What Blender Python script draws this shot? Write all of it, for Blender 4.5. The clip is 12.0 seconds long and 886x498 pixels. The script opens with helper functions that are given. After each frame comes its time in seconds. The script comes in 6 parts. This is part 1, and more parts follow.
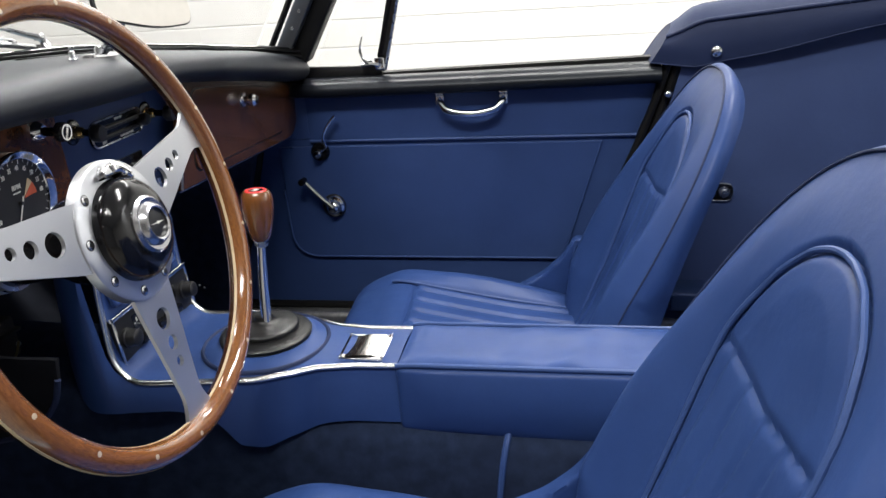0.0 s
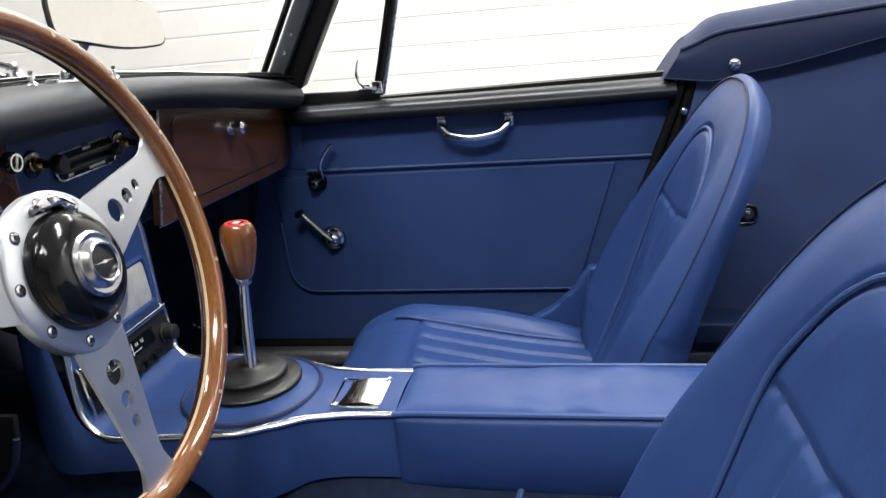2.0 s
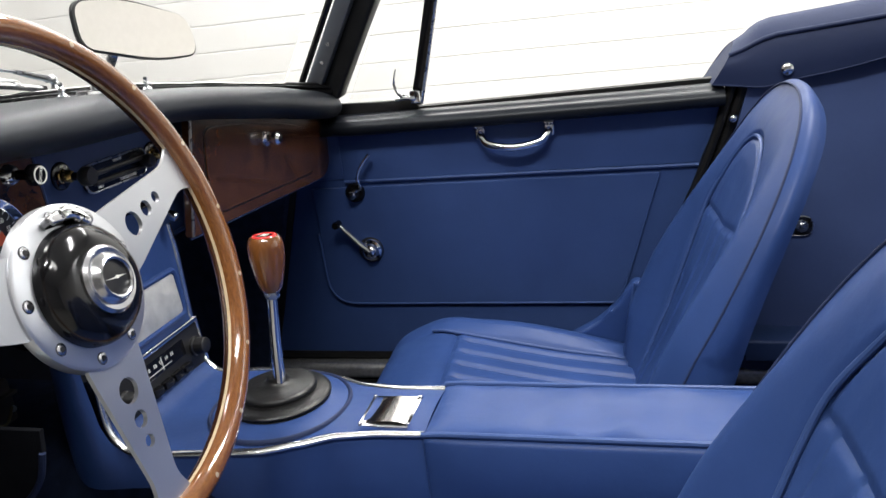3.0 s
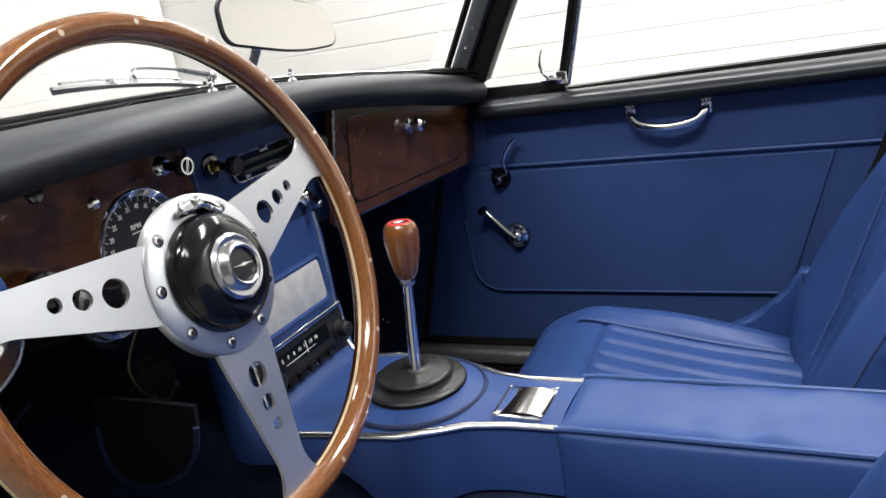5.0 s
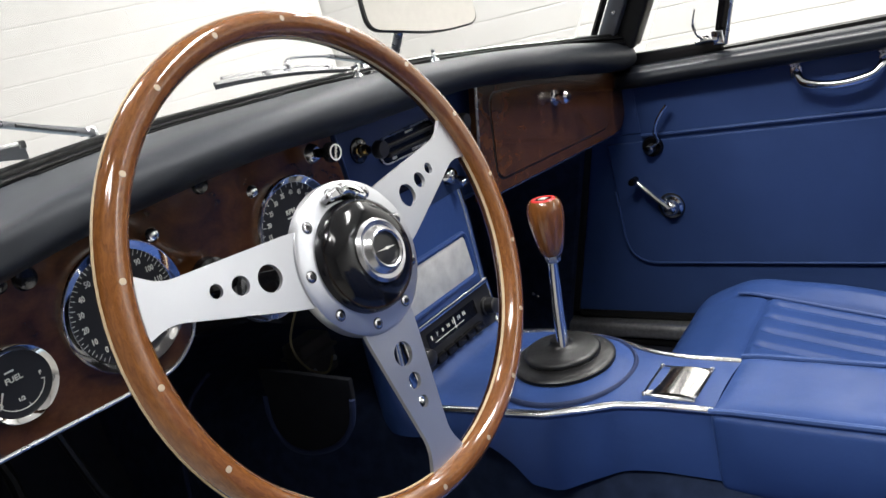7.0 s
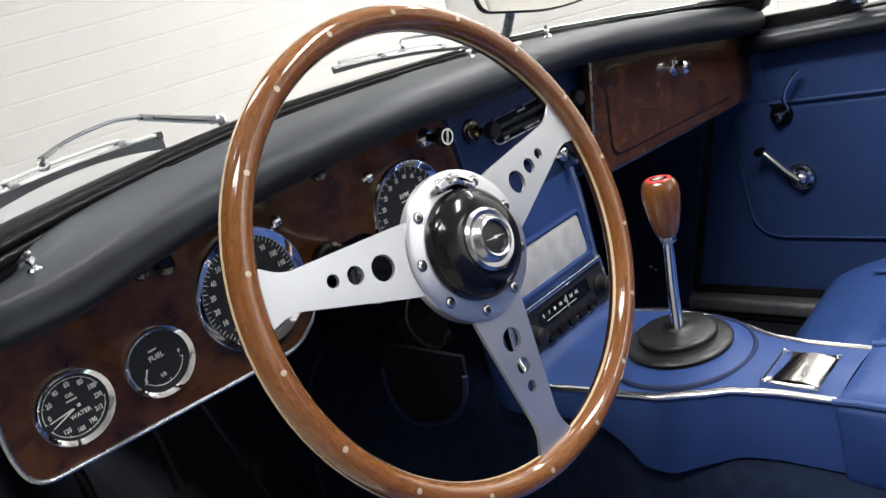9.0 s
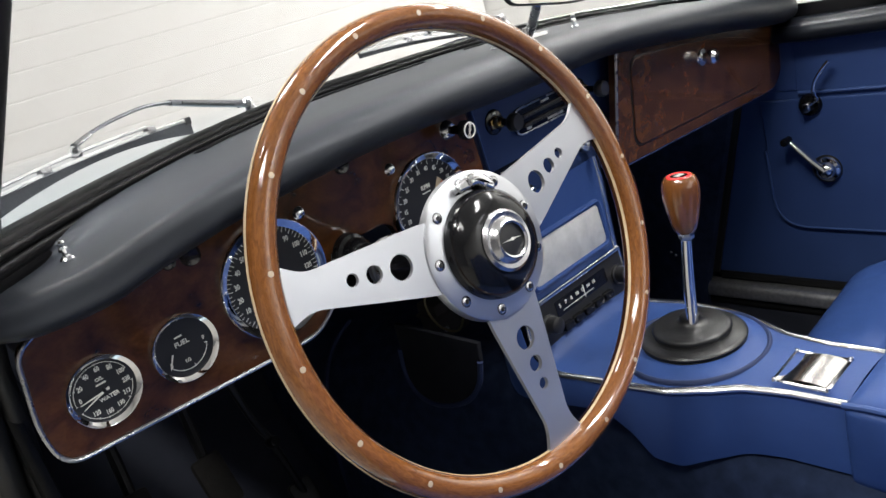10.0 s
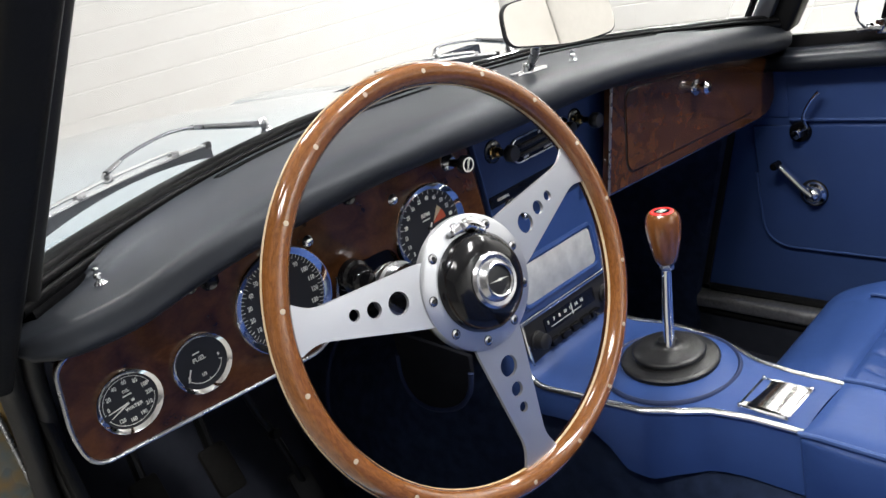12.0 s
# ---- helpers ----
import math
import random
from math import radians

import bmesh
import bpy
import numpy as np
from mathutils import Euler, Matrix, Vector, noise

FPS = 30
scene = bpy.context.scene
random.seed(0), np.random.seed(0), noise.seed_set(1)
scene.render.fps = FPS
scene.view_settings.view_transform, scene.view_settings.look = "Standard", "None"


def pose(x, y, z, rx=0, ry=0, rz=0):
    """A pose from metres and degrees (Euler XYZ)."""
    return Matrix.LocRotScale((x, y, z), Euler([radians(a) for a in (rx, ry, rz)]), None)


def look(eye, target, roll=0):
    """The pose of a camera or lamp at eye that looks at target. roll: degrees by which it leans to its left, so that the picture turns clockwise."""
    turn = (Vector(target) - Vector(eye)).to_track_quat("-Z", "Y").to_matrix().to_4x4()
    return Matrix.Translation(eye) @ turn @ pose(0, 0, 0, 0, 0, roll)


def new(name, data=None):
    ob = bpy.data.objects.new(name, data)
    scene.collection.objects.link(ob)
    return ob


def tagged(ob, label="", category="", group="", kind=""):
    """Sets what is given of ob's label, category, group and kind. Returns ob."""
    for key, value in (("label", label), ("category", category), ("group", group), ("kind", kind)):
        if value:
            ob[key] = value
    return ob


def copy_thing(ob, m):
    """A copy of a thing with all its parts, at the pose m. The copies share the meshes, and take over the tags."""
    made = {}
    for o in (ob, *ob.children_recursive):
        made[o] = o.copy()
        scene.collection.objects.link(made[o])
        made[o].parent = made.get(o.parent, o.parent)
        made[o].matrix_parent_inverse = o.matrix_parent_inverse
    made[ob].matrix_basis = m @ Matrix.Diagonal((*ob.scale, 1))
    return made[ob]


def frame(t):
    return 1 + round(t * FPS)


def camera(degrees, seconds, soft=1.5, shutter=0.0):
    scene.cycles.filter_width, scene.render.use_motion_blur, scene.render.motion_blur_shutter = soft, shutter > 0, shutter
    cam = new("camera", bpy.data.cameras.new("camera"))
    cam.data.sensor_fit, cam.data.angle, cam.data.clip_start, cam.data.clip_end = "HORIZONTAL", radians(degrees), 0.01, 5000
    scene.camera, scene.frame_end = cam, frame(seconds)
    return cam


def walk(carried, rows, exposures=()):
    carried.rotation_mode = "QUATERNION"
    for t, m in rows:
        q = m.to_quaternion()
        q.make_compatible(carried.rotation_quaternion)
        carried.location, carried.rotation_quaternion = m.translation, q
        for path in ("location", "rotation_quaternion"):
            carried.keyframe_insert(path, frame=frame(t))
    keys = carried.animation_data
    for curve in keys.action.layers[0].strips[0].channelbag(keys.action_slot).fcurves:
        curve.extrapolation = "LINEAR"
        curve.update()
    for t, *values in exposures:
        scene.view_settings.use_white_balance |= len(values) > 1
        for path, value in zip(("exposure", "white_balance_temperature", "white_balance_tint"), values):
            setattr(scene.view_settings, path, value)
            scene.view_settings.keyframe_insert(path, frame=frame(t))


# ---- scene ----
cam = camera(59.9, 12.0)
PATH = [
    (0, (0.38, -0.822, 1.031), (0.028, 1.014, 0.32), -3.8),
    (0.5, (0.377, -0.8, 1.024), (0.028, 1.042, 0.327), -4.0),
    (1, (0.379, -0.778, 1.014), (0.023, 1.07, 0.338), -4.5),
    (1.5, (0.377, -0.757, 1.007), (0.016, 1.098, 0.352), -5.0),
    (2, (0.379, -0.737, 1.002), (-0.006, 1.12, 0.368), -5.4),
    (2.5, (0.384, -0.72, 0.998), (-0.047, 1.134, 0.384), -5.9),
    (3, (0.389, -0.704, 0.995), (-0.116, 1.136, 0.397), -6.3),
    (5, (0.408, -0.674, 0.987), (-0.489, 1.018, 0.407), -9.9),
    (5.5, (0.41, -0.671, 0.987), (-0.574, 0.971, 0.407), -10.8),
    (6, (0.413, -0.668, 0.989), (-0.66, 0.916, 0.408), -12.0),
    (6.5, (0.415, -0.666, 0.99), (-0.738, 0.863, 0.413), -13.2),
    (7, (0.416, -0.665, 0.992), (-0.818, 0.802, 0.421), -14.5),
    (7.5, (0.418, -0.663, 0.994), (-0.888, 0.743, 0.431), -15.8),
    (9.3, (0.43, -0.659, 1.016), (-1.046, 0.553, 0.421), -17.0),
    (9.5, (0.432, -0.657, 1.021), (-1.051, 0.537, 0.41), -16.8),
    (10, (0.438, -0.656, 1.035), (-1.056, 0.509, 0.394), -16.2),
    (10.5, (0.447, -0.656, 1.051), (-1.051, 0.489, 0.385), -15.6),
    (11, (0.459, -0.658, 1.069), (-1.04, 0.476, 0.385), -15.0),
    (11.5, (0.472, -0.662, 1.082), (-1.027, 0.47, 0.396), -14.6),
    (12, (0.486, -0.668, 1.096), (-1.011, 0.468, 0.411), -14.2),
]
walk(cam, [(t, look(eye, target, roll)) for t, eye, target, roll in PATH], [(0.0, 0.08), (3.0, 0.12), (7.5, 0.13), (10.0, 0.15), (11.0, 0.22), (12.0, 0.26)])

# ---- light ----
world = bpy.data.worlds.new("world")
scene.world = world
world.use_nodes = True
world.node_tree.nodes["Background"].inputs[0].default_value = (0.9, 0.95, 1.0, 1)
world.node_tree.nodes["Background"].inputs[1].default_value = 0.3


def area_light(name, at, to, size_x, size_y, watts, colour):
    data = bpy.data.lights.new(name, "AREA")
    data.shape, data.size, data.size_y, data.energy, data.color = "RECTANGLE", size_x, size_y, watts, colour
    ob = new(name, data)
    ob.matrix_world = look(at, to)
    return ob


# overhead lights out of view, placed to suit the sheen on pad and seats
for cx, cy, watts in ((-1.7, -0.4, 33), (1.4, 1.0, 108), (0.1, -1.7, 77), (1.1, -1.4, 29)):
    area_light("unseen_hall_light", (cx, cy, 3.3), (cx, cy, 0), 1.5, 0.35, watts, (1.0, 0.985, 0.96))
# two wash lights, added to brighten the side and rear walls
area_light("unseen_hall_light", (-0.6, 2.75, 3.2), (-0.6, 3.3, 1.2), 3.5, 0.3, 150, (1.0, 0.99, 0.97))
area_light("unseen_hall_light", (4.0, 1.4, 3.0), (4.8, 1.4, 1.2), 0.3, 3.0, 75, (0.94, 0.97, 1.0))

# ---- materials ----


def material(name, colour, rough=0.5, metal=0.0, spots=None, bump=None, grain=None, coat=0.0, spec=0.5):
    """A node material: a base colour, a second colour in patches (scale, amount, colour), fine relief (scale, strength), roughness grain (scale, amount)."""
    m = bpy.data.materials.new(name)
    m.use_nodes = True
    nt = m.node_tree
    b = nt.nodes["Principled BSDF"]
    b.inputs["Base Color"].default_value = (*colour, 1)
    b.inputs["Roughness"].default_value = rough
    b.inputs["Metallic"].default_value = metal
    b.inputs["Specular IOR Level"].default_value = spec
    b.inputs["Coat Weight"].default_value = coat
    b.inputs["Coat Roughness"].default_value = 0.04
    co = nt.nodes.new("ShaderNodeTexCoord")
    if spots:
        n = nt.nodes.new("ShaderNodeTexNoise")
        n.inputs["Scale"].default_value, n.inputs["Detail"].default_value = spots[0], 5
        mix = nt.nodes.new("ShaderNodeMix")
        mix.data_type = "RGBA"
        mix.inputs[6].default_value, mix.inputs[7].default_value = (*colour, 1), (*spots[2], 1)
        ramp = nt.nodes.new("ShaderNodeMapRange")
        ramp.inputs[1].default_value, ramp.inputs[2].default_value, ramp.inputs[4].default_value = 0.35, 0.7, spots[1]
        nt.links.new(co.outputs["Object"], n.inputs["Vector"])
        nt.links.new(n.outputs["Fac"], ramp.inputs[0])
        nt.links.new(ramp.outputs[0], mix.inputs[0])
        nt.links.new(mix.outputs[2], b.inputs["Base Color"])
    if bump:
        n = nt.nodes.new("ShaderNodeTexNoise")
        n.inputs["Scale"].default_value, n.inputs["Detail"].default_value = bump[0], 4
        k = nt.nodes.new("ShaderNodeBump")
        k.inputs["Strength"].default_value, k.inputs["Distance"].default_value = bump[1], 0.002
        nt.links.new(co.outputs["Object"], n.inputs["Vector"])
        nt.links.new(n.outputs["Fac"], k.inputs["Height"])
        nt.links.new(k.outputs["Normal"], b.inputs["Normal"])
    if grain:
        n = nt.nodes.new("ShaderNodeTexNoise")
        n.inputs["Scale"].default_value = grain[0]
        r = nt.nodes.new("ShaderNodeMapRange")
        r.inputs[3].default_value, r.inputs[4].default_value = rough - grain[1], rough + grain[1]
        nt.links.new(co.outputs["Object"], n.inputs["Vector"])
        nt.links.new(n.outputs["Fac"], r.inputs[0])
        nt.links.new(r.outputs[0], b.inputs["Roughness"])
    return m


def leather(name, colour, dark):
    """Hide with pebbled relief, faint broad creases and uneven sheen."""
    m = material(name, colour, 0.41, spots=(9, 0.7, dark), grain=(35, 0.08), spec=0.19)
    nt = m.node_tree
    b = nt.nodes["Principled BSDF"]
    co = nt.nodes.new("ShaderNodeTexCoord")
    v = nt.nodes.new("ShaderNodeTexVoronoi")
    v.inputs["Scale"].default_value = 1500
    n = nt.nodes.new("ShaderNodeTexNoise")
    n.inputs["Scale"].default_value, n.inputs["Detail"].default_value, n.inputs["Roughness"].default_value = 14, 7, 0.58
    k1, k2 = nt.nodes.new("ShaderNodeBump"), nt.nodes.new("ShaderNodeBump")
    k1.inputs["Strength"].default_value, k1.inputs["Distance"].default_value = 0.12, 0.0004
    k2.inputs["Strength"].default_value, k2.inputs["Distance"].default_value = 0.32, 0.005
    for q in (v, n):
        nt.links.new(co.outputs["Object"], q.inputs["Vector"])
    nt.links.new(v.outputs["Distance"], k1.inputs["Height"])
    nt.links.new(n.outputs["Fac"], k2.inputs["Height"])
    nt.links.new(k2.outputs["Normal"], k1.inputs["Normal"])
    nt.links.new(k1.outputs["Normal"], b.inputs["Normal"])
    return m


def wood(name, dark, light, scale, stretch, rough=0.12, coat=0.8, swirl=3.0, along=False):
    """Varnished wood: streaks along the object's x, bent by a slow swirl, with pores."""
    m = bpy.data.materials.new(name)
    m.use_nodes = True
    nt = m.node_tree
    b = nt.nodes["Principled BSDF"]
    b.inputs["Roughness"].default_value = rough
    b.inputs["Coat Weight"].default_value, b.inputs["Coat Roughness"].default_value = coat, 0.05
    co, mp = nt.nodes.new("ShaderNodeTexCoord"), nt.nodes.new("ShaderNodeMapping")
    mp.inputs["Scale"].default_value = stretch
    n1, n2 = nt.nodes.new("ShaderNodeTexNoise"), nt.nodes.new("ShaderNodeTexNoise")
    n1.inputs["Scale"].default_value, n1.inputs["Detail"].default_value, n1.inputs["Distortion"].default_value = scale, 8, swirl
    n2.inputs["Scale"].default_value, n2.inputs["Detail"].default_value = scale * 9, 3
    ramp = nt.nodes.new("ShaderNodeValToRGB")
    ramp.color_ramp.elements[0].position, ramp.color_ramp.elements[1].position = 0.3, 0.72
    ramp.color_ramp.elements[0].color, ramp.color_ramp.elements[1].color = (*dark, 1), (*light, 1)
    mix = nt.nodes.new("ShaderNodeMix")
    mix.data_type, mix.blend_type = "RGBA", "MULTIPLY"
    mix.inputs[0].default_value = 0.45
    nt.links.new(co.outputs["UV" if along else "Object"], mp.inputs["Vector"])
    for q in (n1, n2):
        nt.links.new(mp.outputs["Vector"], q.inputs["Vector"])
    nt.links.new(n1.outputs["Fac"], ramp.inputs["Fac"])
    nt.links.new(ramp.outputs["Color"], mix.inputs[6])
    nt.links.new(n2.outputs["Fac"], mix.inputs[7])
    nt.links.new(mix.outputs[2], b.inputs["Base Color"])
    return m


BLUE = leather("blue_leather", (0.0275, 0.0598, 0.188), (0.0205, 0.0457, 0.147))
FASCIA = leather("dark_blue_fascia_hide", (0.0230, 0.0430, 0.118), (0.0180, 0.0340, 0.095))
TRIM = leather("blue_trim_vinyl", (0.0330, 0.0625, 0.174), (0.0255, 0.0490, 0.139))
QUARTER_TRIM = leather("blue_quarter_vinyl", (0.0500, 0.0760, 0.178), (0.0410, 0.0620, 0.147))
BLUE_PIPE = material("blue_piping", (0.036, 0.071, 0.198), 0.45, bump=(500, 0.1), spec=0.3)
BLUE_VINYL = material("blue_hood_vinyl", (0.0215, 0.0330, 0.084), 0.62, spots=(6, 0.6, (0.017, 0.026, 0.068)), bump=(900, 0.25), spec=0.22)
BLACK_VINYL = material("black_vinyl", (0.0150, 0.0172, 0.0225), 0.47, spots=(7, 0.5, (0.0180, 0.0205, 0.0260)), bump=(1500, 0.08), grain=(12, 0.04), spec=0.24)
DOOR_VINYL = material("black_door_vinyl", (0.0065, 0.0078, 0.0115), 0.36, spots=(9, 0.5, (0.0085, 0.0100, 0.0140)), bump=(1500, 0.06), grain=(14, 0.05), spec=0.24)
for _m in (BLACK_VINYL, DOOR_VINYL):
    _m.node_tree.nodes["Principled BSDF"].inputs["Specular Tint"].default_value = (0.92, 0.97, 1.0, 1)
BOOT = material("boot_rubber", (0.0095, 0.0098, 0.0105), 0.36, spots=(28, 0.7, (0.016, 0.016, 0.0165)), bump=(220, 0.18), grain=(40, 0.10), spec=0.42)
RUBBER = material("black_rubber", (0.0085, 0.0086, 0.009), 0.42, spots=(20, 0.6, (0.012, 0.012, 0.0115)), bump=(300, 0.12), grain=(30, 0.08), spec=0.16)
CARPET = material("blue_carpet", (0.0185, 0.0285, 0.062), 0.95, spots=(55, 1.0, (0.029, 0.045, 0.094)), bump=(1900, 1.0), spec=0.1)
DARK = material("black_carpet", (0.026, 0.029, 0.040), 0.95, spots=(30, 0.6, (0.036, 0.040, 0.055)), bump=(900, 0.8), spec=0.1)
CHROME = material("chrome", (0.84, 0.85, 0.87), 0.07, 1.0, grain=(60, 0.03))
STEEL = material("stainless_frame", (0.50, 0.51, 0.53), 0.28, 1.0, spots=(30, 0.5, (0.38, 0.39, 0.41)), grain=(80, 0.08))
PILLAR = material("grey_pillar_metal", (0.15, 0.155, 0.17), 0.34, 0.7, spots=(18, 0.5, (0.11, 0.115, 0.125)), grain=(60, 0.06))
SILL = material("sill_metal", (0.60, 0.60, 0.60), 0.42, 0.9, spots=(140, 0.7, (0.36, 0.36, 0.37)), grain=(60, 0.1))
SATIN = material("satin_aluminium", (0.62, 0.635, 0.665), 0.33, 0.9, spots=(14, 0.6, (0.55, 0.565, 0.60)), grain=(25, 0.06))
STRIP_CHROME = material("trim_chrome", (0.84, 0.85, 0.86), 0.2, 1.0, grain=(60, 0.06))
RING_CHROME = material("dulled_ring_chrome", (0.56, 0.56, 0.575), 0.23, 1.0, spots=(70, 0.5, (0.46, 0.46, 0.48)), grain=(60, 0.06))
BEZEL = material("bezel_chrome", (0.90, 0.90, 0.90), 0.06, 1.0, grain=(90, 0.03))
RIVET = material("rivet_alloy", (0.50, 0.41, 0.29), 0.42, 0.4, grain=(60, 0.05))
GRILLE = material("mesh_grille", (0.84, 0.84, 0.81), 0.46, 0.9, spots=(42, 0.9, (0.58, 0.58, 0.56)), bump=(1700, 0.7), grain=(40, 0.12))
BLACK_GLOSS = material("black_gloss", (0.005, 0.005, 0.006), 0.13, grain=(20, 0.03), spec=0.42)
BLACK_SATIN = material("black_satin", (0.012, 0.012, 0.013), 0.35, bump=(400, 0.1))
DIAL = material("dial_black", (0.008, 0.009, 0.012), 0.6, spots=(40, 0.4, (0.014, 0.014, 0.018)))
WHITE_INK = material("dial_white", (0.72, 0.72, 0.66), 0.6)
RED_INK = material("dial_red", (0.60, 0.10, 0.04), 0.5)
RED = material("red_enamel", (0.62, 0.03, 0.03), 0.25, coat=0.5)
BRASS = material("brass", (0.72, 0.50, 0.20), 0.22, 1.0, grain=(80, 0.06))
PALE = material("pale_inlay", (0.62, 0.50, 0.32), 0.3, coat=0.5, spots=(80, 0.5, (0.5, 0.38, 0.22)))
BURL = wood("walnut_burl", (0.040, 0.0150, 0.0055), (0.118, 0.0440, 0.0145), 38, (1, 0.8, 1.1), 0.22, 0.35, 1.1)
BURL.node_tree.nodes["Principled BSDF"].inputs["Specular IOR Level"].default_value = 0.35
RIM_WOOD = wood("mahogany_rim", (0.158, 0.056, 0.0138), (0.290, 0.110, 0.0290), 330, (0.30, 1.1, 1), 0.12, 0.9, 1.4, True)
# the rim's mahogany again, darkened in colour for its shaded back half
RIM_SHADE = wood("mahogany_rim_shaded", (0.035, 0.012, 0.005), (0.10, 0.034, 0.012), 75, (0.10, 2.0, 1), 0.16, 0.8, 0.4, True)
KNOB_WOOD = wood("knob_wood", (0.098, 0.034, 0.0095), (0.265, 0.098, 0.026), 30, (1, 1, 0.25), 0.16, 0.8, 0.6)
PAINT = material("ice_blue_paint", (0.30, 0.40, 0.47), 0.25, coat=1.0, spots=(3, 0.3, (0.33, 0.43, 0.50)))
WHITE_WALL = material("white_brick_paint", (0.80, 0.79, 0.77), 0.75, spots=(5, 0.6, (0.74, 0.725, 0.70)), bump=(120, 0.3))
JOINT = material("mortar", (0.74, 0.73, 0.71), 0.9, spots=(20, 0.6, (0.69, 0.68, 0.66)), bump=(200, 0.5))
CONCRETE = material("concrete", (0.32, 0.31, 0.29), 0.5, spots=(1.5, 0.8, (0.24, 0.23, 0.215)), bump=(60, 0.3), grain=(3, 0.15))
DARK_WALL = material("grey_render", (0.24, 0.24, 0.245), 0.8, spots=(3, 0.6, (0.18, 0.18, 0.185)), bump=(80, 0.3))
POST_RUBBER = material("post_rubber", (0.0165, 0.0160, 0.0158), 0.5, spots=(16, 0.6, (0.0215, 0.021, 0.0205)), bump=(300, 0.12), grain=(30, 0.08), spec=0.35)
# the post's ice-blue paint with shade put into the colour, plus amber spots
POST_PAINT = material("shaded_post_paint", (0.085, 0.100, 0.095), 0.3, spots=(48, 1.0, (0.17, 0.11, 0.035)), coat=0.5, grain=(20, 0.1))
WIPER_RUBBER = material("wiper_rubber", (0.030, 0.033, 0.040), 0.4, spots=(60, 0.6, (0.045, 0.048, 0.056)), bump=(400, 0.2))
SEAL = material("glossy_black_seal", (0.0035, 0.0035, 0.0040), 0.30, bump=(200, 0.03), grain=(25, 0.05), spec=0.07)
CEILING = material("ceiling_paint", (0.56, 0.56, 0.56), 0.8, spots=(2, 0.4, (0.50, 0.50, 0.50)))
YELLOW = material("yellow_cable", (0.22, 0.18, 0.08), 0.5, bump=(300, 0.1))
HEATER = material("dull_brown_casing", (0.075, 0.064, 0.050), 0.6, spots=(30, 0.7, (0.045, 0.038, 0.030)), bump=(200, 0.3))
# near-black flap colour, holding the footwell's shade inside the bound edge
DEEP = material("flap_shade_black", (0.014, 0.015, 0.019), 0.95, spots=(40, 0.6, (0.021, 0.022, 0.027)), bump=(900, 0.8), spec=0.05)
# lid chrome, its muted cream reflection put into the colour
LID_CHROME = material("toned_lid_chrome", (0.56, 0.545, 0.525), 0.17, 1.0, spots=(50, 0.5, (0.47, 0.455, 0.44)), grain=(60, 0.05))
PEDAL_RUBBER = material("worn_pedal_rubber", (0.0105, 0.0098, 0.0090), 0.75, spots=(60, 0.8, (0.016, 0.015, 0.013)), bump=(300, 0.5), spec=0.15)
MIRROR = material("mirror_glass", (0.85, 0.82, 0.77), 0.01, 1.0)
GLASS = bpy.data.materials.new("clear_glass")
GLASS.use_nodes = True
_b = GLASS.node_tree.nodes["Principled BSDF"]
_b.inputs["Transmission Weight"].default_value, _b.inputs["Roughness"].default_value, _b.inputs["IOR"].default_value = 1.0, 0.0, 1.45
_b.inputs["Base Color"].default_value = (0.985, 0.99, 0.99, 1)

# ---- building helpers ----


def part(name, bm, mat, parent=None, label="", smooth=True, sharp=40):
    """One mesh object out of a bmesh, under a thing or a part; hard edges stay hard."""
    bmesh.ops.recalc_face_normals(bm, faces=bm.faces)
    me = bpy.data.meshes.new(name)
    bm.to_mesh(me)
    bm.free()
    me.materials.append(mat)
    if smooth:
        me.shade_smooth()
        me.set_sharp_from_angle(angle=radians(sharp))
    ob = new(name, me)
    if parent:
        ob.parent = parent
    if label:
        tagged(ob, label)
    return ob


def thing(name, label, category, group="", kind="", at=(0, 0, 0)):
    ob = new(name)
    ob.empty_display_size = 0.05
    ob.location = at
    return tagged(ob, label, category, group, kind)


def catmull(pts, n=8, closed=False):
    """A smooth line through points."""
    P = [Vector(p) for p in pts]
    out, m = [], len(P)
    for i in range(m if closed else m - 1):
        if closed:
            a, b, c, d = P[i - 1], P[i], P[(i + 1) % m], P[(i + 2) % m]
        else:
            a, b, c, d = P[max(i - 1, 0)], P[i], P[i + 1], P[min(i + 2, m - 1)]
        for k in range(n):
            t = k / n
            out.append(0.5 * (2 * b + (c - a) * t + (2 * a - 5 * b + 4 * c - d) * t * t + (3 * b - a - 3 * c + d) * t ** 3))
    if not closed:
        out.append(P[-1])
    return out


def fillet(pts, r, n=6, closed=True):
    """A polygon in 2D with its corners rounded; r is one radius or one for each corner."""
    P = [Vector(p) for p in pts]
    m, out = len(P), []
    rs = r if isinstance(r, (list, tuple)) else [r] * m
    for i in range(m):
        p = P[i]
        if not closed and i in (0, m - 1):
            out.append(p)
            continue
        a, c = P[i - 1] - p, P[(i + 1) % m] - p
        d = min(rs[i], a.length * 0.49, c.length * 0.49)
        if d < 1e-5:
            out.append(p)
            continue
        s, e = p + a.normalized() * d, p + c.normalized() * d
        for k in range(n + 1):
            t = k / n
            out.append(s * (1 - t) ** 2 + p * 2 * t * (1 - t) + e * t * t)
    return out


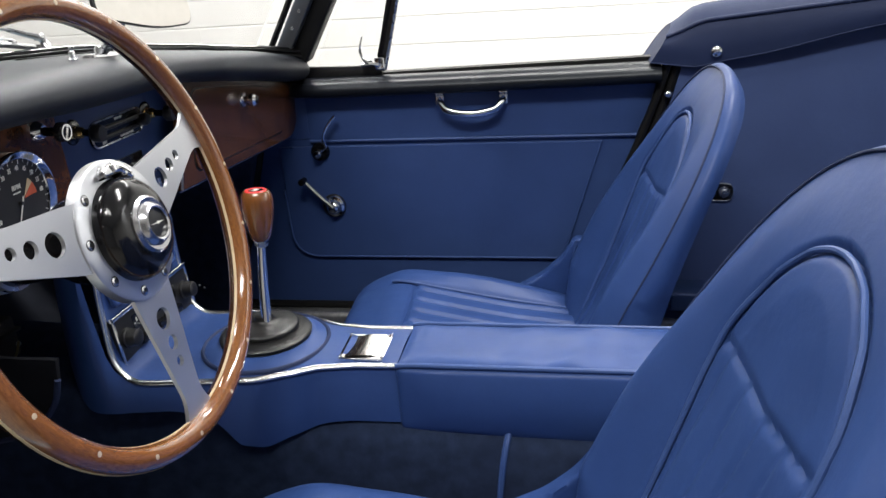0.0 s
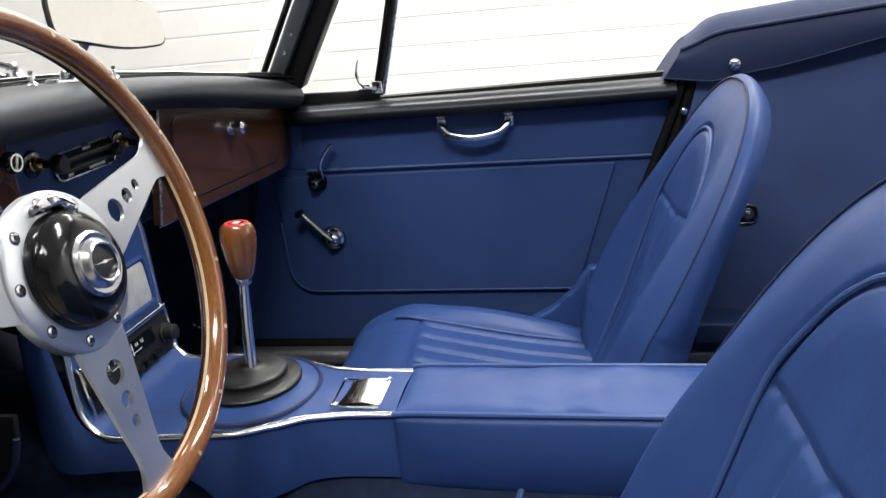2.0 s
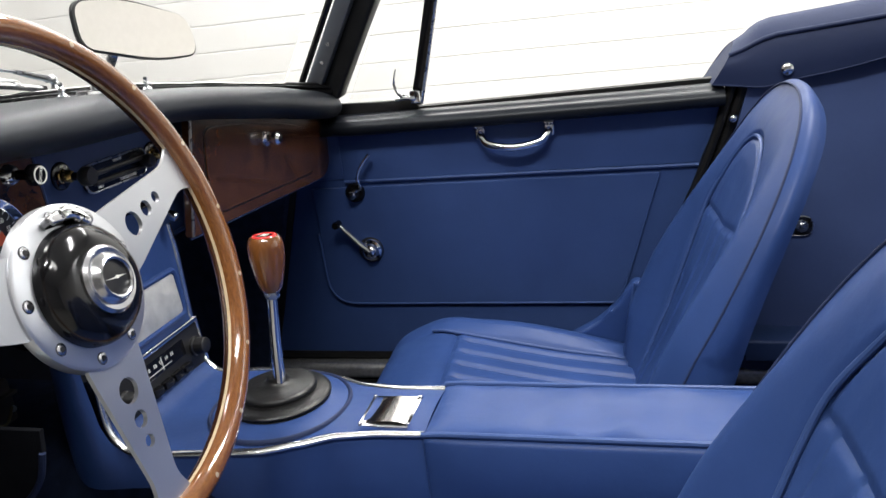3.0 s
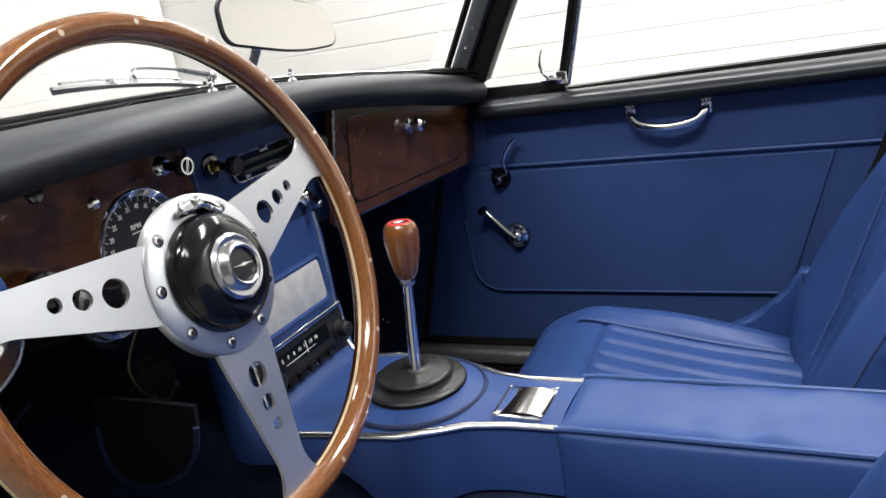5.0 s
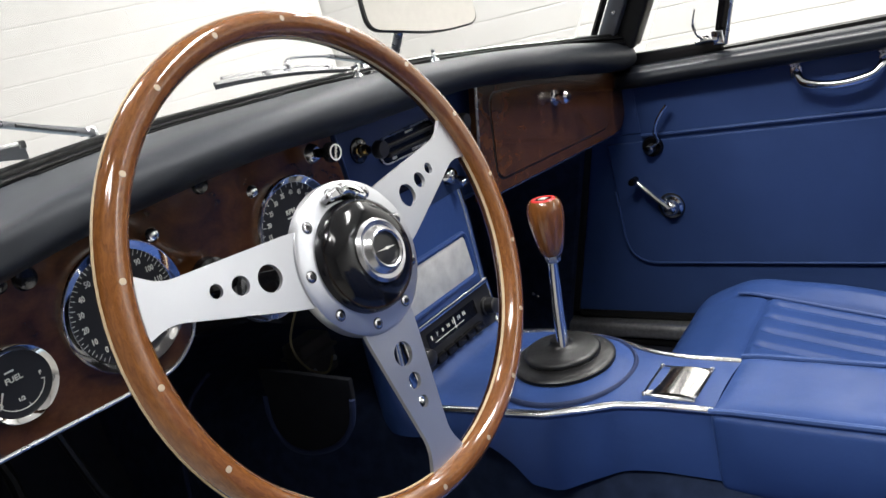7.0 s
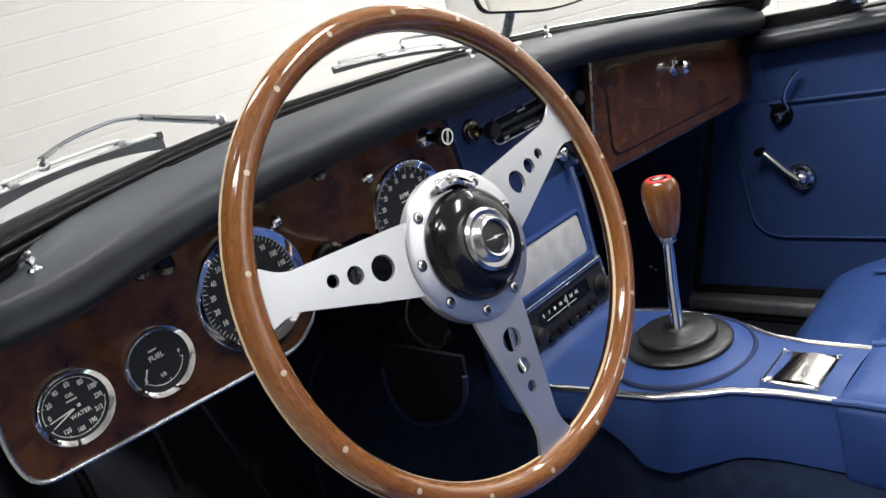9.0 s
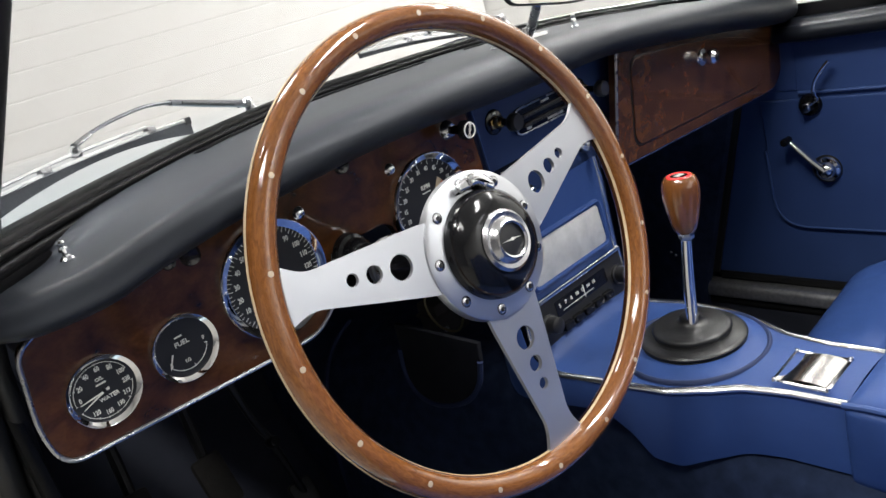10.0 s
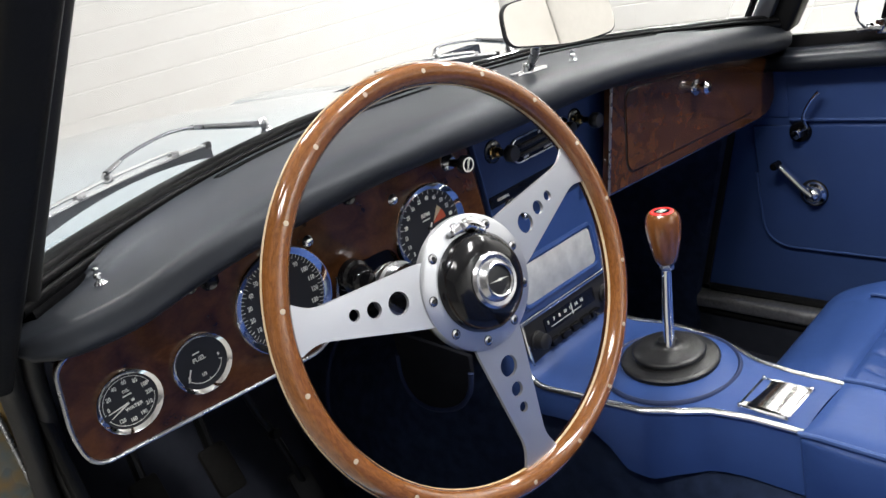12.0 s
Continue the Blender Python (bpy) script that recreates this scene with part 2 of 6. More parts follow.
def sweep(bm, path, section, closed=False, up=(0, 0, 1), scale=None):
    """A 2D section carried along a path. The section's first axis points sideways, the second up."""
    P = [Vector(p) for p in path]
    m, rings = len(P), []
    up = Vector(up)
    for i, p in enumerate(P):
        t = (P[(i + 1) % m] - P[i - 1]) if closed else (P[min(i + 1, m - 1)] - P[max(i - 1, 0)])
        t.normalize()
        side = t.cross(up)
        if side.length < 1e-4:
            side = t.cross(Vector((1, 0, 0.01)))
        side.normalize()
        u = side.cross(t)
        k = scale(i / max(m - 1, 1)) if scale else 1
        rings.append([bm.verts.new(p + side * a * k + u * b * k) for a, b in section])
    n = len(section)
    for i in range(m if closed else m - 1):
        A, B = rings[i], rings[(i + 1) % m]
        for j in range(n):
            bm.faces.new((A[j], A[(j + 1) % n], B[(j + 1) % n], B[j]))
    if not closed:
        bm.faces.new(rings[0][::-1])
        bm.faces.new(rings[-1])
    return bm


def circle(r, n=10, ry=None):
    return [(r * math.cos(2 * math.pi * k / n), (ry or r) * math.sin(2 * math.pi * k / n)) for k in range(n)]


def tube(path, r, n=10, closed=False, scale=None, up=(0, 0, 1)):
    return sweep(bmesh.new(), path, circle(r, n), closed, up, scale)


def lathe(profile, n=40, m=None, bm=None):
    """A profile of (radius, height) turned round the local z."""
    bm = bm or bmesh.new()
    m = m or Matrix()
    rings = []
    for r, h in profile:
        if r < 1e-6:
            rings.append([bm.verts.new(m @ Vector((0, 0, h)))])
        else:
            rings.append([bm.verts.new(m @ Vector((r * math.cos(2 * math.pi * k / n), r * math.sin(2 * math.pi * k / n), h))) for k in range(n)])
    for A, B in zip(rings, rings[1:]):
        for k in range(n):
            a, b, c, d = A[k % len(A)], A[(k + 1) % n % len(A)], B[(k + 1) % n % len(B)], B[k % len(B)]
            vs = []
            for v in (a, b, c, d):
                if v not in vs:
                    vs.append(v)
            if len(vs) > 2:
                bm.faces.new(vs)
    return bm


def prism(outline, depth, m=None, bevel=0.0, seg=2, bm=None):
    """A flat outline (x, y) pushed out from z = 0 to depth in the frame m, its front edge rounded."""
    bm2 = bmesh.new()
    base = [bm2.verts.new((p[0], p[1], 0)) for p in outline]
    f = bm2.faces.new(base)
    ext = bmesh.ops.extrude_face_region(bm2, geom=[f])
    top = [v for v in ext["geom"] if isinstance(v, bmesh.types.BMVert)]
    for v in top:
        v.co.z = depth
    if bevel:
        ts = set(top)
        edges = [e for e in bm2.edges if e.verts[0] in ts and e.verts[1] in ts]
        bmesh.ops.bevel(bm2, geom=edges, offset=bevel, segments=seg, affect="EDGES", profile=0.6)
    if m:
        bm2.transform(m)
    if bm:
        me = bpy.data.meshes.new("tmp")
        bm2.to_mesh(me)
        bm.from_mesh(me)
        bpy.data.meshes.remove(me)
        bm2.free()
        return bm
    return bm2


def box(x0, x1, y0, y1, z0, z1, bevel=0.0, seg=2):
    bm = bmesh.new()
    bmesh.ops.create_cube(bm, size=1, matrix=Matrix.LocRotScale(((x0 + x1) / 2, (y0 + y1) / 2, (z0 + z1) / 2), None, (x1 - x0, y1 - y0, z1 - z0)))
    if bevel:
        bmesh.ops.bevel(bm, geom=bm.edges[:], offset=bevel, segments=seg, affect="EDGES", profile=0.5)
    return bm


def sheet(f, nu, nv, u0=0.0, u1=1.0, v0=0.0, v1=1.0, bm=None, wrap=False):
    """A surface f(u, v) as a grid."""
    bm = bm or bmesh.new()
    g = [[bm.verts.new(f(u0 + (u1 - u0) * i / nu, v0 + (v1 - v0) * j / nv)) for j in range(nv + 1)] for i in range(nu + 1)]
    for i in range(nu):
        for j in range(nv):
            bm.faces.new((g[i][j], g[i + 1][j], g[i + 1][j + 1], g[i][j + 1]))
    return bm


def solid(f, thick, nu, nv):
    """A surface f(u, v) with a thickness (a vector)."""
    bm = bmesh.new()
    t = Vector(thick)
    A = [[bm.verts.new(f(i / nu, j / nv)) for j in range(nv + 1)] for i in range(nu + 1)]
    B = [[bm.verts.new(a.co + t) for a in row] for row in A]
    for i in range(nu):
        for j in range(nv):
            bm.faces.new((A[i][j], A[i + 1][j], A[i + 1][j + 1], A[i][j + 1]))
            bm.faces.new((B[i][j], B[i][j + 1], B[i + 1][j + 1], B[i + 1][j]))
    for i in range(nu):
        bm.faces.new((A[i][0], B[i][0], B[i + 1][0], A[i + 1][0]))
        bm.faces.new((A[i][nv], A[i + 1][nv], B[i + 1][nv], B[i][nv]))
    for j in range(nv):
        bm.faces.new((A[0][j], A[0][j + 1], B[0][j + 1], B[0][j]))
        bm.faces.new((A[nu][j], B[nu][j], B[nu][j + 1], A[nu][j + 1]))
    return bm


def frame_of(at, out, up=(0, 0, 1)):
    """A frame at a place whose z points along out and whose y points up."""
    z = Vector(out).normalized()
    x = Vector(up).cross(z).normalized()
    y = z.cross(x)
    return Matrix.Translation(at) @ Matrix((x, y, z)).transposed().to_4x4()


def words(text, size, m, mat, parent, name="lettering", align="CENTER", depth=0.0003, narrow=1.0):
    data = bpy.data.curves.new(name, "FONT")
    data.body, data.size, data.extrude, data.align_x, data.align_y = text, size, depth, align, "CENTER"
    data.resolution_u = 2
    data.offset = size * 0.012
    tmp = bpy.data.objects.new("tmp", data)
    me = bpy.data.meshes.new_from_object(tmp)
    bpy.data.objects.remove(tmp)
    me.transform(m @ Matrix.Diagonal((narrow, 1, 1, 1)))
    me.materials.append(mat)
    ob = new(name, me)
    ob.parent = parent
    return ob


def lerp(table, v):
    """A smooth reading from a short table of (place, value)."""
    if v <= table[0][0]:
        return table[0][1]
    for (a, p), (b, q) in zip(table, table[1:]):
        if v <= b:
            t = (v - a) / (b - a)
            t = t * t * (3 - 2 * t) * 0.35 + t * 0.65
            return p + (q - p) * t
    return table[-1][1]


def glide(table, v):
    """A reading from a short table of (place, value) with no kinks at its places."""
    if v <= table[0][0]:
        return table[0][1]
    n = len(table)
    slope = [(table[min(i + 1, n - 1)][1] - table[max(i - 1, 0)][1]) / (table[min(i + 1, n - 1)][0] - table[max(i - 1, 0)][0]) for i in range(n)]
    for i in range(n - 1):
        a, b = table[i], table[i + 1]
        if v <= b[0]:
            h = b[0] - a[0]
            t = (v - a[0]) / h
            return a[1] * (1 + 2 * t) * (1 - t) ** 2 + slope[i] * h * t * (1 - t) ** 2 + b[1] * t * t * (3 - 2 * t) - slope[i + 1] * h * t * t * (1 - t)
    return table[-1][1]

# ---- the building ----
SKEW = 0.03
TIP = -0.06


def face_x(y, z):
    """The plane of the dashboard's face."""
    return -0.152 - SKEW * y - TIP * (z - 0.85)


DASH = frame_of((-0.152, 0, 0.85), (1, SKEW, TIP))


def on_dash(y, z, out=0.0):
    """A frame on the dashboard's face: x to the passenger's side, y up, z to the rear."""
    return frame_of((face_x(y, z), y, z), (1, SKEW, TIP)) @ Matrix.Translation((0, 0, out))


GROUND = part("ground", box(-5.0, 5.0, -5.0, 5.0, -0.1, 0.0), CONCRETE, smooth=False)
tagged(GROUND, "grey worn concrete workshop floor", "floor", kind="structure")
CEIL = part("ceiling", box(-5.0, 5.0, -5.0, 5.0, 3.6, 3.7), CEILING, smooth=False)
tagged(CEIL, "plain off-white painted ceiling of the hall", "ceiling", kind="structure")
WALLS = {}
for wname, (x0, x1, y0, y1), text in (
    ("wall_side", (-4.0, 5.0, 3.42, 3.6), "white painted brick wall beside the car"),
    ("wall_rear", (4.8, 5.0, -5.0, 3.4), "plain white rendered wall behind the car"),
    ("wall_near", (-5.0, 5.0, -5.0, -4.8), "plain dark grey rendered wall across the hall"),
    ("wall_corner", (-5.0, -4.8, -5.0, -1.6), "plain dark grey rendered end wall of the hall"),
):
    w = part(wname, box(x0, x1, y0, y1, 0.0, 3.6), {"wall_side": JOINT, "wall_rear": WHITE_WALL}.get(wname, DARK_WALL), smooth=False)
    WALLS[wname] = tagged(w, text, "wall", kind="structure")
# the wall ahead stands askew to the car
AHEAD = Matrix.Translation((-3.55, 3.4, 0)) @ pose(0, 0, 0, 0, 0, -90 - 14)
bmw = box(0, 6.0, -0.2, 0.0, 0.0, 3.6)
bmw.transform(AHEAD)
WALLS["wall_ahead"] = tagged(part("wall_ahead", bmw, JOINT, smooth=False), "white painted brick wall ahead of the car", "wall", kind="structure")

# ---- the car's shell ----
SHELL = thing("open_car", "pale ice-blue painted body shell of a classic open car", "car body")


def base_line(y):
    """Where the windscreen meets the scuttle."""
    k = min(abs(y) / 0.6, 1.1)
    drop = lerp([(-0.2, 0.0), (0.0, 0.006), (0.2, 0.013), (0.3, 0.020), (0.4, 0.031), (0.5, 0.045), (0.6, 0.060)], y)
    return Vector((-0.372 + 0.228 * k ** 2.3, y, 0.946 - 0.012 * k ** 2 - drop))


def scuttle(u, v):
    y = -0.575 + 1.135 * u
    b = base_line(y) + Vector((0.012 - 0.030 * max(0.0, (abs(y) - 0.44) / 0.12), 0, -0.006))
    return Vector((b.x - v * 1.75, y * (1 - 0.10 * v), b.z - 0.012 - 0.030 * v - 0.030 * v * v - 0.03 * (abs(y) / 0.66) ** 4))


part("scuttle", solid(scuttle, (0, 0, -0.015), 24, 14), PAINT, SHELL)
for sgn in (-1, 1):
    part("front_wing", box(-2.0, -0.42, min(sgn * 0.645, sgn * 0.72), max(sgn * 0.645, sgn * 0.72), 0.25, 0.80, 0.03, 3), PAINT, SHELL)
    if sgn > 0:
        part("door_post", box(-0.40, -0.255, 0.636, 0.70, 0.20, 0.80, 0.008), RUBBER, SHELL)
    part("sill_box", box(-0.40, 1.0, min(sgn * 0.645, sgn * 0.72), max(sgn * 0.645, sgn * 0.72), 0.14, 0.27, 0.012), PAINT, SHELL)
    part("rear_wing", box(0.60, 1.75, min(sgn * 0.66, sgn * 0.72), max(sgn * 0.66, sgn * 0.72), 0.22, 0.80, 0.03, 3), PAINT, SHELL)
POST = [(0.070, -0.460, 1.275), (-0.025, -0.514, 1.128), (-0.089, -0.548, 1.030), (-0.125, -0.567, 0.975), (-0.170, -0.584, 0.913), (-0.217, -0.589, 0.862), (-0.248, -0.590, 0.819), (-0.275, -0.593, 0.760), (-0.291, -0.597, 0.697), (-0.312, -0.600, 0.45), (-0.312, -0.600, 0.26)]
for (dx, dy), rr, text in (((0, 0), 0.0092, "black rubber clad door post edge"), ((0.003, -0.0195), 0.0108, "ribbed black rubber door seal")):
    part("post_rubber", tube(catmull([(a + dx, b + dy, c) for a, b, c in POST], 6), rr, 14), POST_RUBBER, SHELL, text)
part("pillar_cladding", tube(catmull([(a + 0.010, b - 0.052, c) for a, b, c in POST[:5]] + [(-0.222, -0.650, 0.868)], 6), 0.026, 14), POST_RUBBER, SHELL, "black rubber clad windscreen pillar")
part("hinge_post", box(-0.365, -0.312, -0.700, -0.600, 0.27, 0.860, 0.008, 3), POST_PAINT, SHELL, "painted door hinge post in a shaded tone with amber spots")
part("post_strip", box(-0.313, -0.306, -0.6245, -0.6190, 0.715, 0.806, 0.0015), STEEL, SHELL, "bright strip on the hinge post")
part("post_strip", box(-0.313, -0.306, -0.690, -0.6250, 0.800, 0.806, 0.0015), STEEL, SHELL, "bright strip on the hinge post")
for sgn in (-1, 1):
    part("inner_wing", box(-2.00, -0.92, min(sgn * 0.44, sgn * 0.645), max(sgn * 0.44, sgn * 0.645), 0.25, 0.83, 0.05, 3), PAINT, SHELL)
    for wx in (-1.45, 1.02):
        WH = part("wheel", lathe([(0.20, -0.08), (0.285, -0.085), (0.315, -0.065), (0.32, 0.0), (0.315, 0.065), (0.285, 0.085), (0.20, 0.08)], 40, frame_of((wx, sgn * 0.60, 0.32), (0, sgn, 0))), RUBBER, SHELL, "black rubber tyre")
        part("hub_disc", lathe([(0, 0.05), (0.06, 0.045), (0.19, 0.02), (0.205, 0.06), (0.205, -0.06), (0, -0.06)], 32, frame_of((wx, sgn * 0.60, 0.32), (0, sgn, 0))), STEEL, WH)
part("nose", box(-2.05, -1.90, -0.60, 0.60, 0.28, 0.78, 0.06, 3), PAINT, SHELL)
part("under_floor", box(-1.9, 1.7, -0.55, 0.55, 0.14, 0.18), DARK, SHELL)
# added black sheet in place of the shaded gap between post and dashboard
part("dark_gap_filler", box(-0.42, -0.250, -0.600, -0.588, 0.66, 0.900, 0.004), RUBBER, SHELL, "dark filler added for the shaded gap beside the dashboard end")
part("bulkhead", box(-0.90, -0.86, -0.60, 0.60, 0.18, 0.90), DARK, SHELL)
part("rear_deck", box(1.25, 1.75, -0.66, 0.66, 0.70, 0.82, 0.03, 3), PAINT, SHELL)

FLOOR = thing("floor", "dark blue carpeted car floor and footwells", "floor", kind="structure")
part("floor_carpet", box(-0.90, 1.25, -0.62, 0.62, 0.18, 0.215, 0.004), DARK, FLOOR)
part("toe_board", prism([(-0.86, 0.215), (-0.60, 0.215), (-0.86, 0.52)], 1.18, Matrix.Translation((0, 0.59, 0)) @ pose(0, 0, 0, 90, 0, 0)), DARK, FLOOR)
part("side_carpet", prism([(-0.86, 0.215), (-0.375, 0.215), (-0.362, 0.335), (-0.256, 0.70), (-0.245, 0.86), (-0.86, 0.86)], 0.022, Matrix(((1, 0, 0, 0), (0, 0, -1, 0.612), (0, 1, 0, 0), (0, 0, 0, 1)))), CARPET, FLOOR)
part("side_carpet", box(-0.86, -0.33, -0.612, -0.590, 0.215, 0.86, 0.004), DARK, FLOOR)


def tunnel(u, v):
    x = 0.95 - 1.80 * u
    a = math.pi * v
    w = lerp([(-0.85, 0.195), (-0.42, 0.185), (-0.22, 0.114), (-0.10, 0.110), (0.0, 0.098), (0.95, 0.092)], x)
    h = lerp([(-0.85, 0.355), (-0.30, 0.350), (-0.09, 0.345), (-0.02, 0.292), (0.16, 0.290), (0.95, 0.280)], x)
    c, s = math.cos(a), math.sin(a)
    p = lerp([(-0.85, 0.60), (-0.40, 0.60), (-0.24, 0.35), (0.95, 0.35)], x)
    return Vector((x, 0.010 - w * math.copysign(abs(c) ** p, c), 0.215 + h * abs(s) ** p))


part("tunnel_carpet", solid(tunnel, (0, 0, -0.004), 40, 30), CARPET, FLOOR, "dark blue tufted carpet over the gearbox tunnel")
# bound edges of the carpet pieces
part("carpet_binding", tube([tunnel((0.95 + 0.60) / 1.80, 0.02 + 0.40 * k / 20) + Vector((0, -0.002, 0.002)) for k in range(21)], 0.0038, 8, up=(1, 0, 0.1)), BLUE_VINYL, FLOOR, "blue bound carpet edge")
part("carpet_binding", tube([tunnel((0.95 - 0.298 + 0.016 * (1 - k / 20)) / 1.80, 0.42 * k / 20) + Vector((0, -0.0015, 0.0015)) for k in range(21)], 0.0042, 8, up=(1, 0, 0.1)), BLUE_PIPE, FLOOR, "blue bound carpet edge")
part("rear_floor", box(0.72, 1.25, -0.60, 0.60, 0.215, 0.42, 0.02, 3), BLUE, FLOOR)

# ---- windscreen ----
SCREEN = thing("windscreen", "curved windscreen in a chrome and black rubber frame", "windscreen")


def screen_at(y, h):
    b = base_line(y)
    return b + Vector((0.65, -0.24 * y / 0.6, 1.0)) * h


part("glass", solid(lambda u, v: screen_at(-0.56 + 1.09 * u, 0.012 + 0.328 * v), (-0.004, 0, 0.002), 30, 4), GLASS, SCREEN).visible_shadow = False
ys = [-0.59 + 1.18 * k / 40 for k in range(41)]
part("lower_seal", sweep(bmesh.new(), [screen_at(y, 0.002) for y in ys], fillet([(-0.014, -0.014), (0.010, -0.014), (0.006, 0.011), (-0.009, 0.013)], 0.005, 3), scale=lambda t: 1.42 - 0.42 * min(1.0, t / 0.62)), SEAL, SCREEN, "black rubber seal")
part("seal_ridge", sweep(bmesh.new(), [screen_at(y, 0.004) + Vector((0.0105, 0, 0.001)) for y in ys], circle(0.0034, 10), scale=lambda t: 1.3 - 0.4 * min(1.0, t / 0.62)), SEAL, SCREEN, "black rubber seal ridge")
part("seal_bead", sweep(bmesh.new(), [screen_at(y, -0.003) + Vector((0.0150, 0, -0.001)) for y in ys], circle(0.0060, 12)), SEAL, SCREEN, "black rubber seal bead")
part("lower_frame", sweep(bmesh.new(), [screen_at(y, -0.002) + Vector((-0.022, 0, 0)) for y in ys if abs(y) < 0.47], circle(0.006, 8)), CHROME, SCREEN, "chrome lower frame rail")
part("header_rail", sweep(bmesh.new(), [screen_at(y, 0.345) for y in ys], circle(0.014, 10)), STEEL, SCREEN)
for sgn in (-1, 1):
    y = 0.590 * sgn
    hs = (-0.035, 0.05, 0.15, 0.25, 0.345)
    line = [Vector((-0.1527, 0.590, 0.9124)) + Vector((0.65, -0.236, 1.0)) * h if sgn > 0 else base_line(-0.590) + Vector((0.65, 0.370, 1.0)) * h + Vector((0, -0.013, 0)) for h in hs]
    part("pillar", sweep(bmesh.new(), line, fillet([(-0.015, -0.016), (0.015, -0.016), (0.015, 0.012), (-0.015, 0.012)], 0.004, 2), up=(-1, 0, 0.6)), PILLAR, SCREEN, "satin metal windscreen pillar")
    part("pillar_seal", sweep(bmesh.new(), [p + Vector((0.030, sgn * 0.016, -0.006)) for p in line], fillet([(-0.018, -0.020), (0.018, -0.020), (0.018, 0.020), (-0.018, 0.020)], 0.007, 3), up=(-1, 0, 0.6)), RUBBER, SCREEN, "black rubber door seal")
    part("pillar_strip", sweep(bmesh.new(), [p + Vector((-0.022, sgn * 0.002, 0.012)) for p in line], circle(0.006, 8), up=(-1, 0, 0.6)), BLACK_GLOSS, SCREEN, "glossy dark outer pillar strip")
    for h in (0.012, 0.042):
        p = Vector((-0.1527, 0.590, 0.9124)) + Vector((0.65, -0.236, 1.0)) * h if sgn > 0 else base_line(-0.590) + Vector((0.65, 0.370, 1.0)) * h + Vector((0, -0.013, 0))
        part("screw", lathe([(0, 0.003), (0.003, 0.0022), (0.0042, 0.0)], 14, frame_of(p + Vector((0.004, -sgn * 0.0155, 0)), (0.2, -sgn, 0.1))), CHROME, SCREEN)

# ---- passenger door ----
DOOR = thing("passenger_door", "closed blue leather trimmed car door with black padded top", "car door")
DY = 0.630


def door_plane(x, z, out=0.0):
    return Vector((x, DY - out - 0.010 * (z - 0.6) , z))


def door_edge_front(z):
    return -0.245 - 0.115 * (0.72 - z) / 0.4 if z < 0.72 else -0.235


def door_edge_rear(z):
    return lerp([(0.30, 0.30), (0.45, 0.385), (0.60, 0.445), (0.70, 0.483), (0.76, 0.506), (0.83, 0.525)], z)


part("door_panel", solid(lambda u, v: door_plane(door_edge_front(0.335 + 0.47 * v) * (1 - u) + door_edge_rear(0.335 + 0.47 * v) * u, 0.335 + 0.47 * v), (0, 0.05, 0), 30, 20), TRIM, DOOR, "blue leather door card")
part("outer_skin", solid(lambda u, v: Vector((door_edge_front(0.3 + 0.5 * v) * (1 - u) + door_edge_rear(0.3 + 0.5 * v) * u, 0.695 + 0.03 * math.sin(v * 2.6), 0.27 + 0.51 * v)), (0, -0.01, 0), 20, 14), PAINT, DOOR)
# upper and pocket panels stand a little proud
to_door = Matrix(((1, 0, 0, 0), (0, 0, -1, DY), (0, 1, 0, 0), (0, 0, 0, 1)))
part("upper_panel", solid(lambda u, v: Vector((-0.150 + (0.628 + 0.028 * min(1.0, v * 1.4)) * u, DY - 0.0055 + 0.003 * (abs(2 * u - 1) ** 24), 0.704 + 0.098 * v)), (0, 0.005, 0), 40, 6), TRIM, DOOR)
part("upper_piping", tube([(-0.152, DY - 0.004, 0.701), (0.1, DY - 0.004, 0.7005), (0.3, DY - 0.004, 0.700), (0.482, DY - 0.004, 0.6995)], 0.0034, 8), BLUE_PIPE, DOOR, "blue leather piping")
pk = fillet([(-0.222, 0.69), (-0.215, 0.455), (0.345, 0.452), (0.420, 0.69)], [0, 0.055, 0.008, 0.0], 10)
part("pocket_panel", prism(pk, 0.005, to_door, 0.003, 3), TRIM, DOOR, smooth=False)
pkl = [(p[0], DY - 0.004, p[1]) for p in fillet([(-0.222, 0.60), (-0.215, 0.455), (0.347, 0.452)], 0.055, 10, False)]
part("pocket_piping", tube(pkl, 0.0026, 8), BLUE_PIPE, DOOR, "blue leather piping")
part("stitch_seam", tube([(0.347, DY - 0.0048, 0.456), (0.419, DY - 0.0048, 0.69)], 0.0012, 6), BLUE_PIPE, DOOR)
sec = [(p[0], p[1]) for p in fillet([(-0.028, -0.0190), (0.022, -0.017), (0.024, 0.012), (0.012, 0.0165), (-0.012, 0.0160), (-0.022, 0.0090), (-0.032, 0.0085), (-0.0405, -0.002), (-0.0390, -0.013)], [0.006, 0.008, 0.008, 0.01, 0.010, 0.006, 0.007, 0.008, 0.008], 5)]
part("top_pad", sweep(bmesh.new(), [(-0.205, DY + 0.012, 0.812), (-0.195, DY + 0.004, 0.810), (-0.12, DY, 0.808), (0.15, DY, 0.810), (0.40, DY, 0.813), (0.520, DY + 0.002, 0.815)], [(-a, b) for a, b in sec], scale=lambda t: 0.75 + 0.25 * min(1, t * 4)), DOOR_VINYL, DOOR, "black padded vinyl door top")
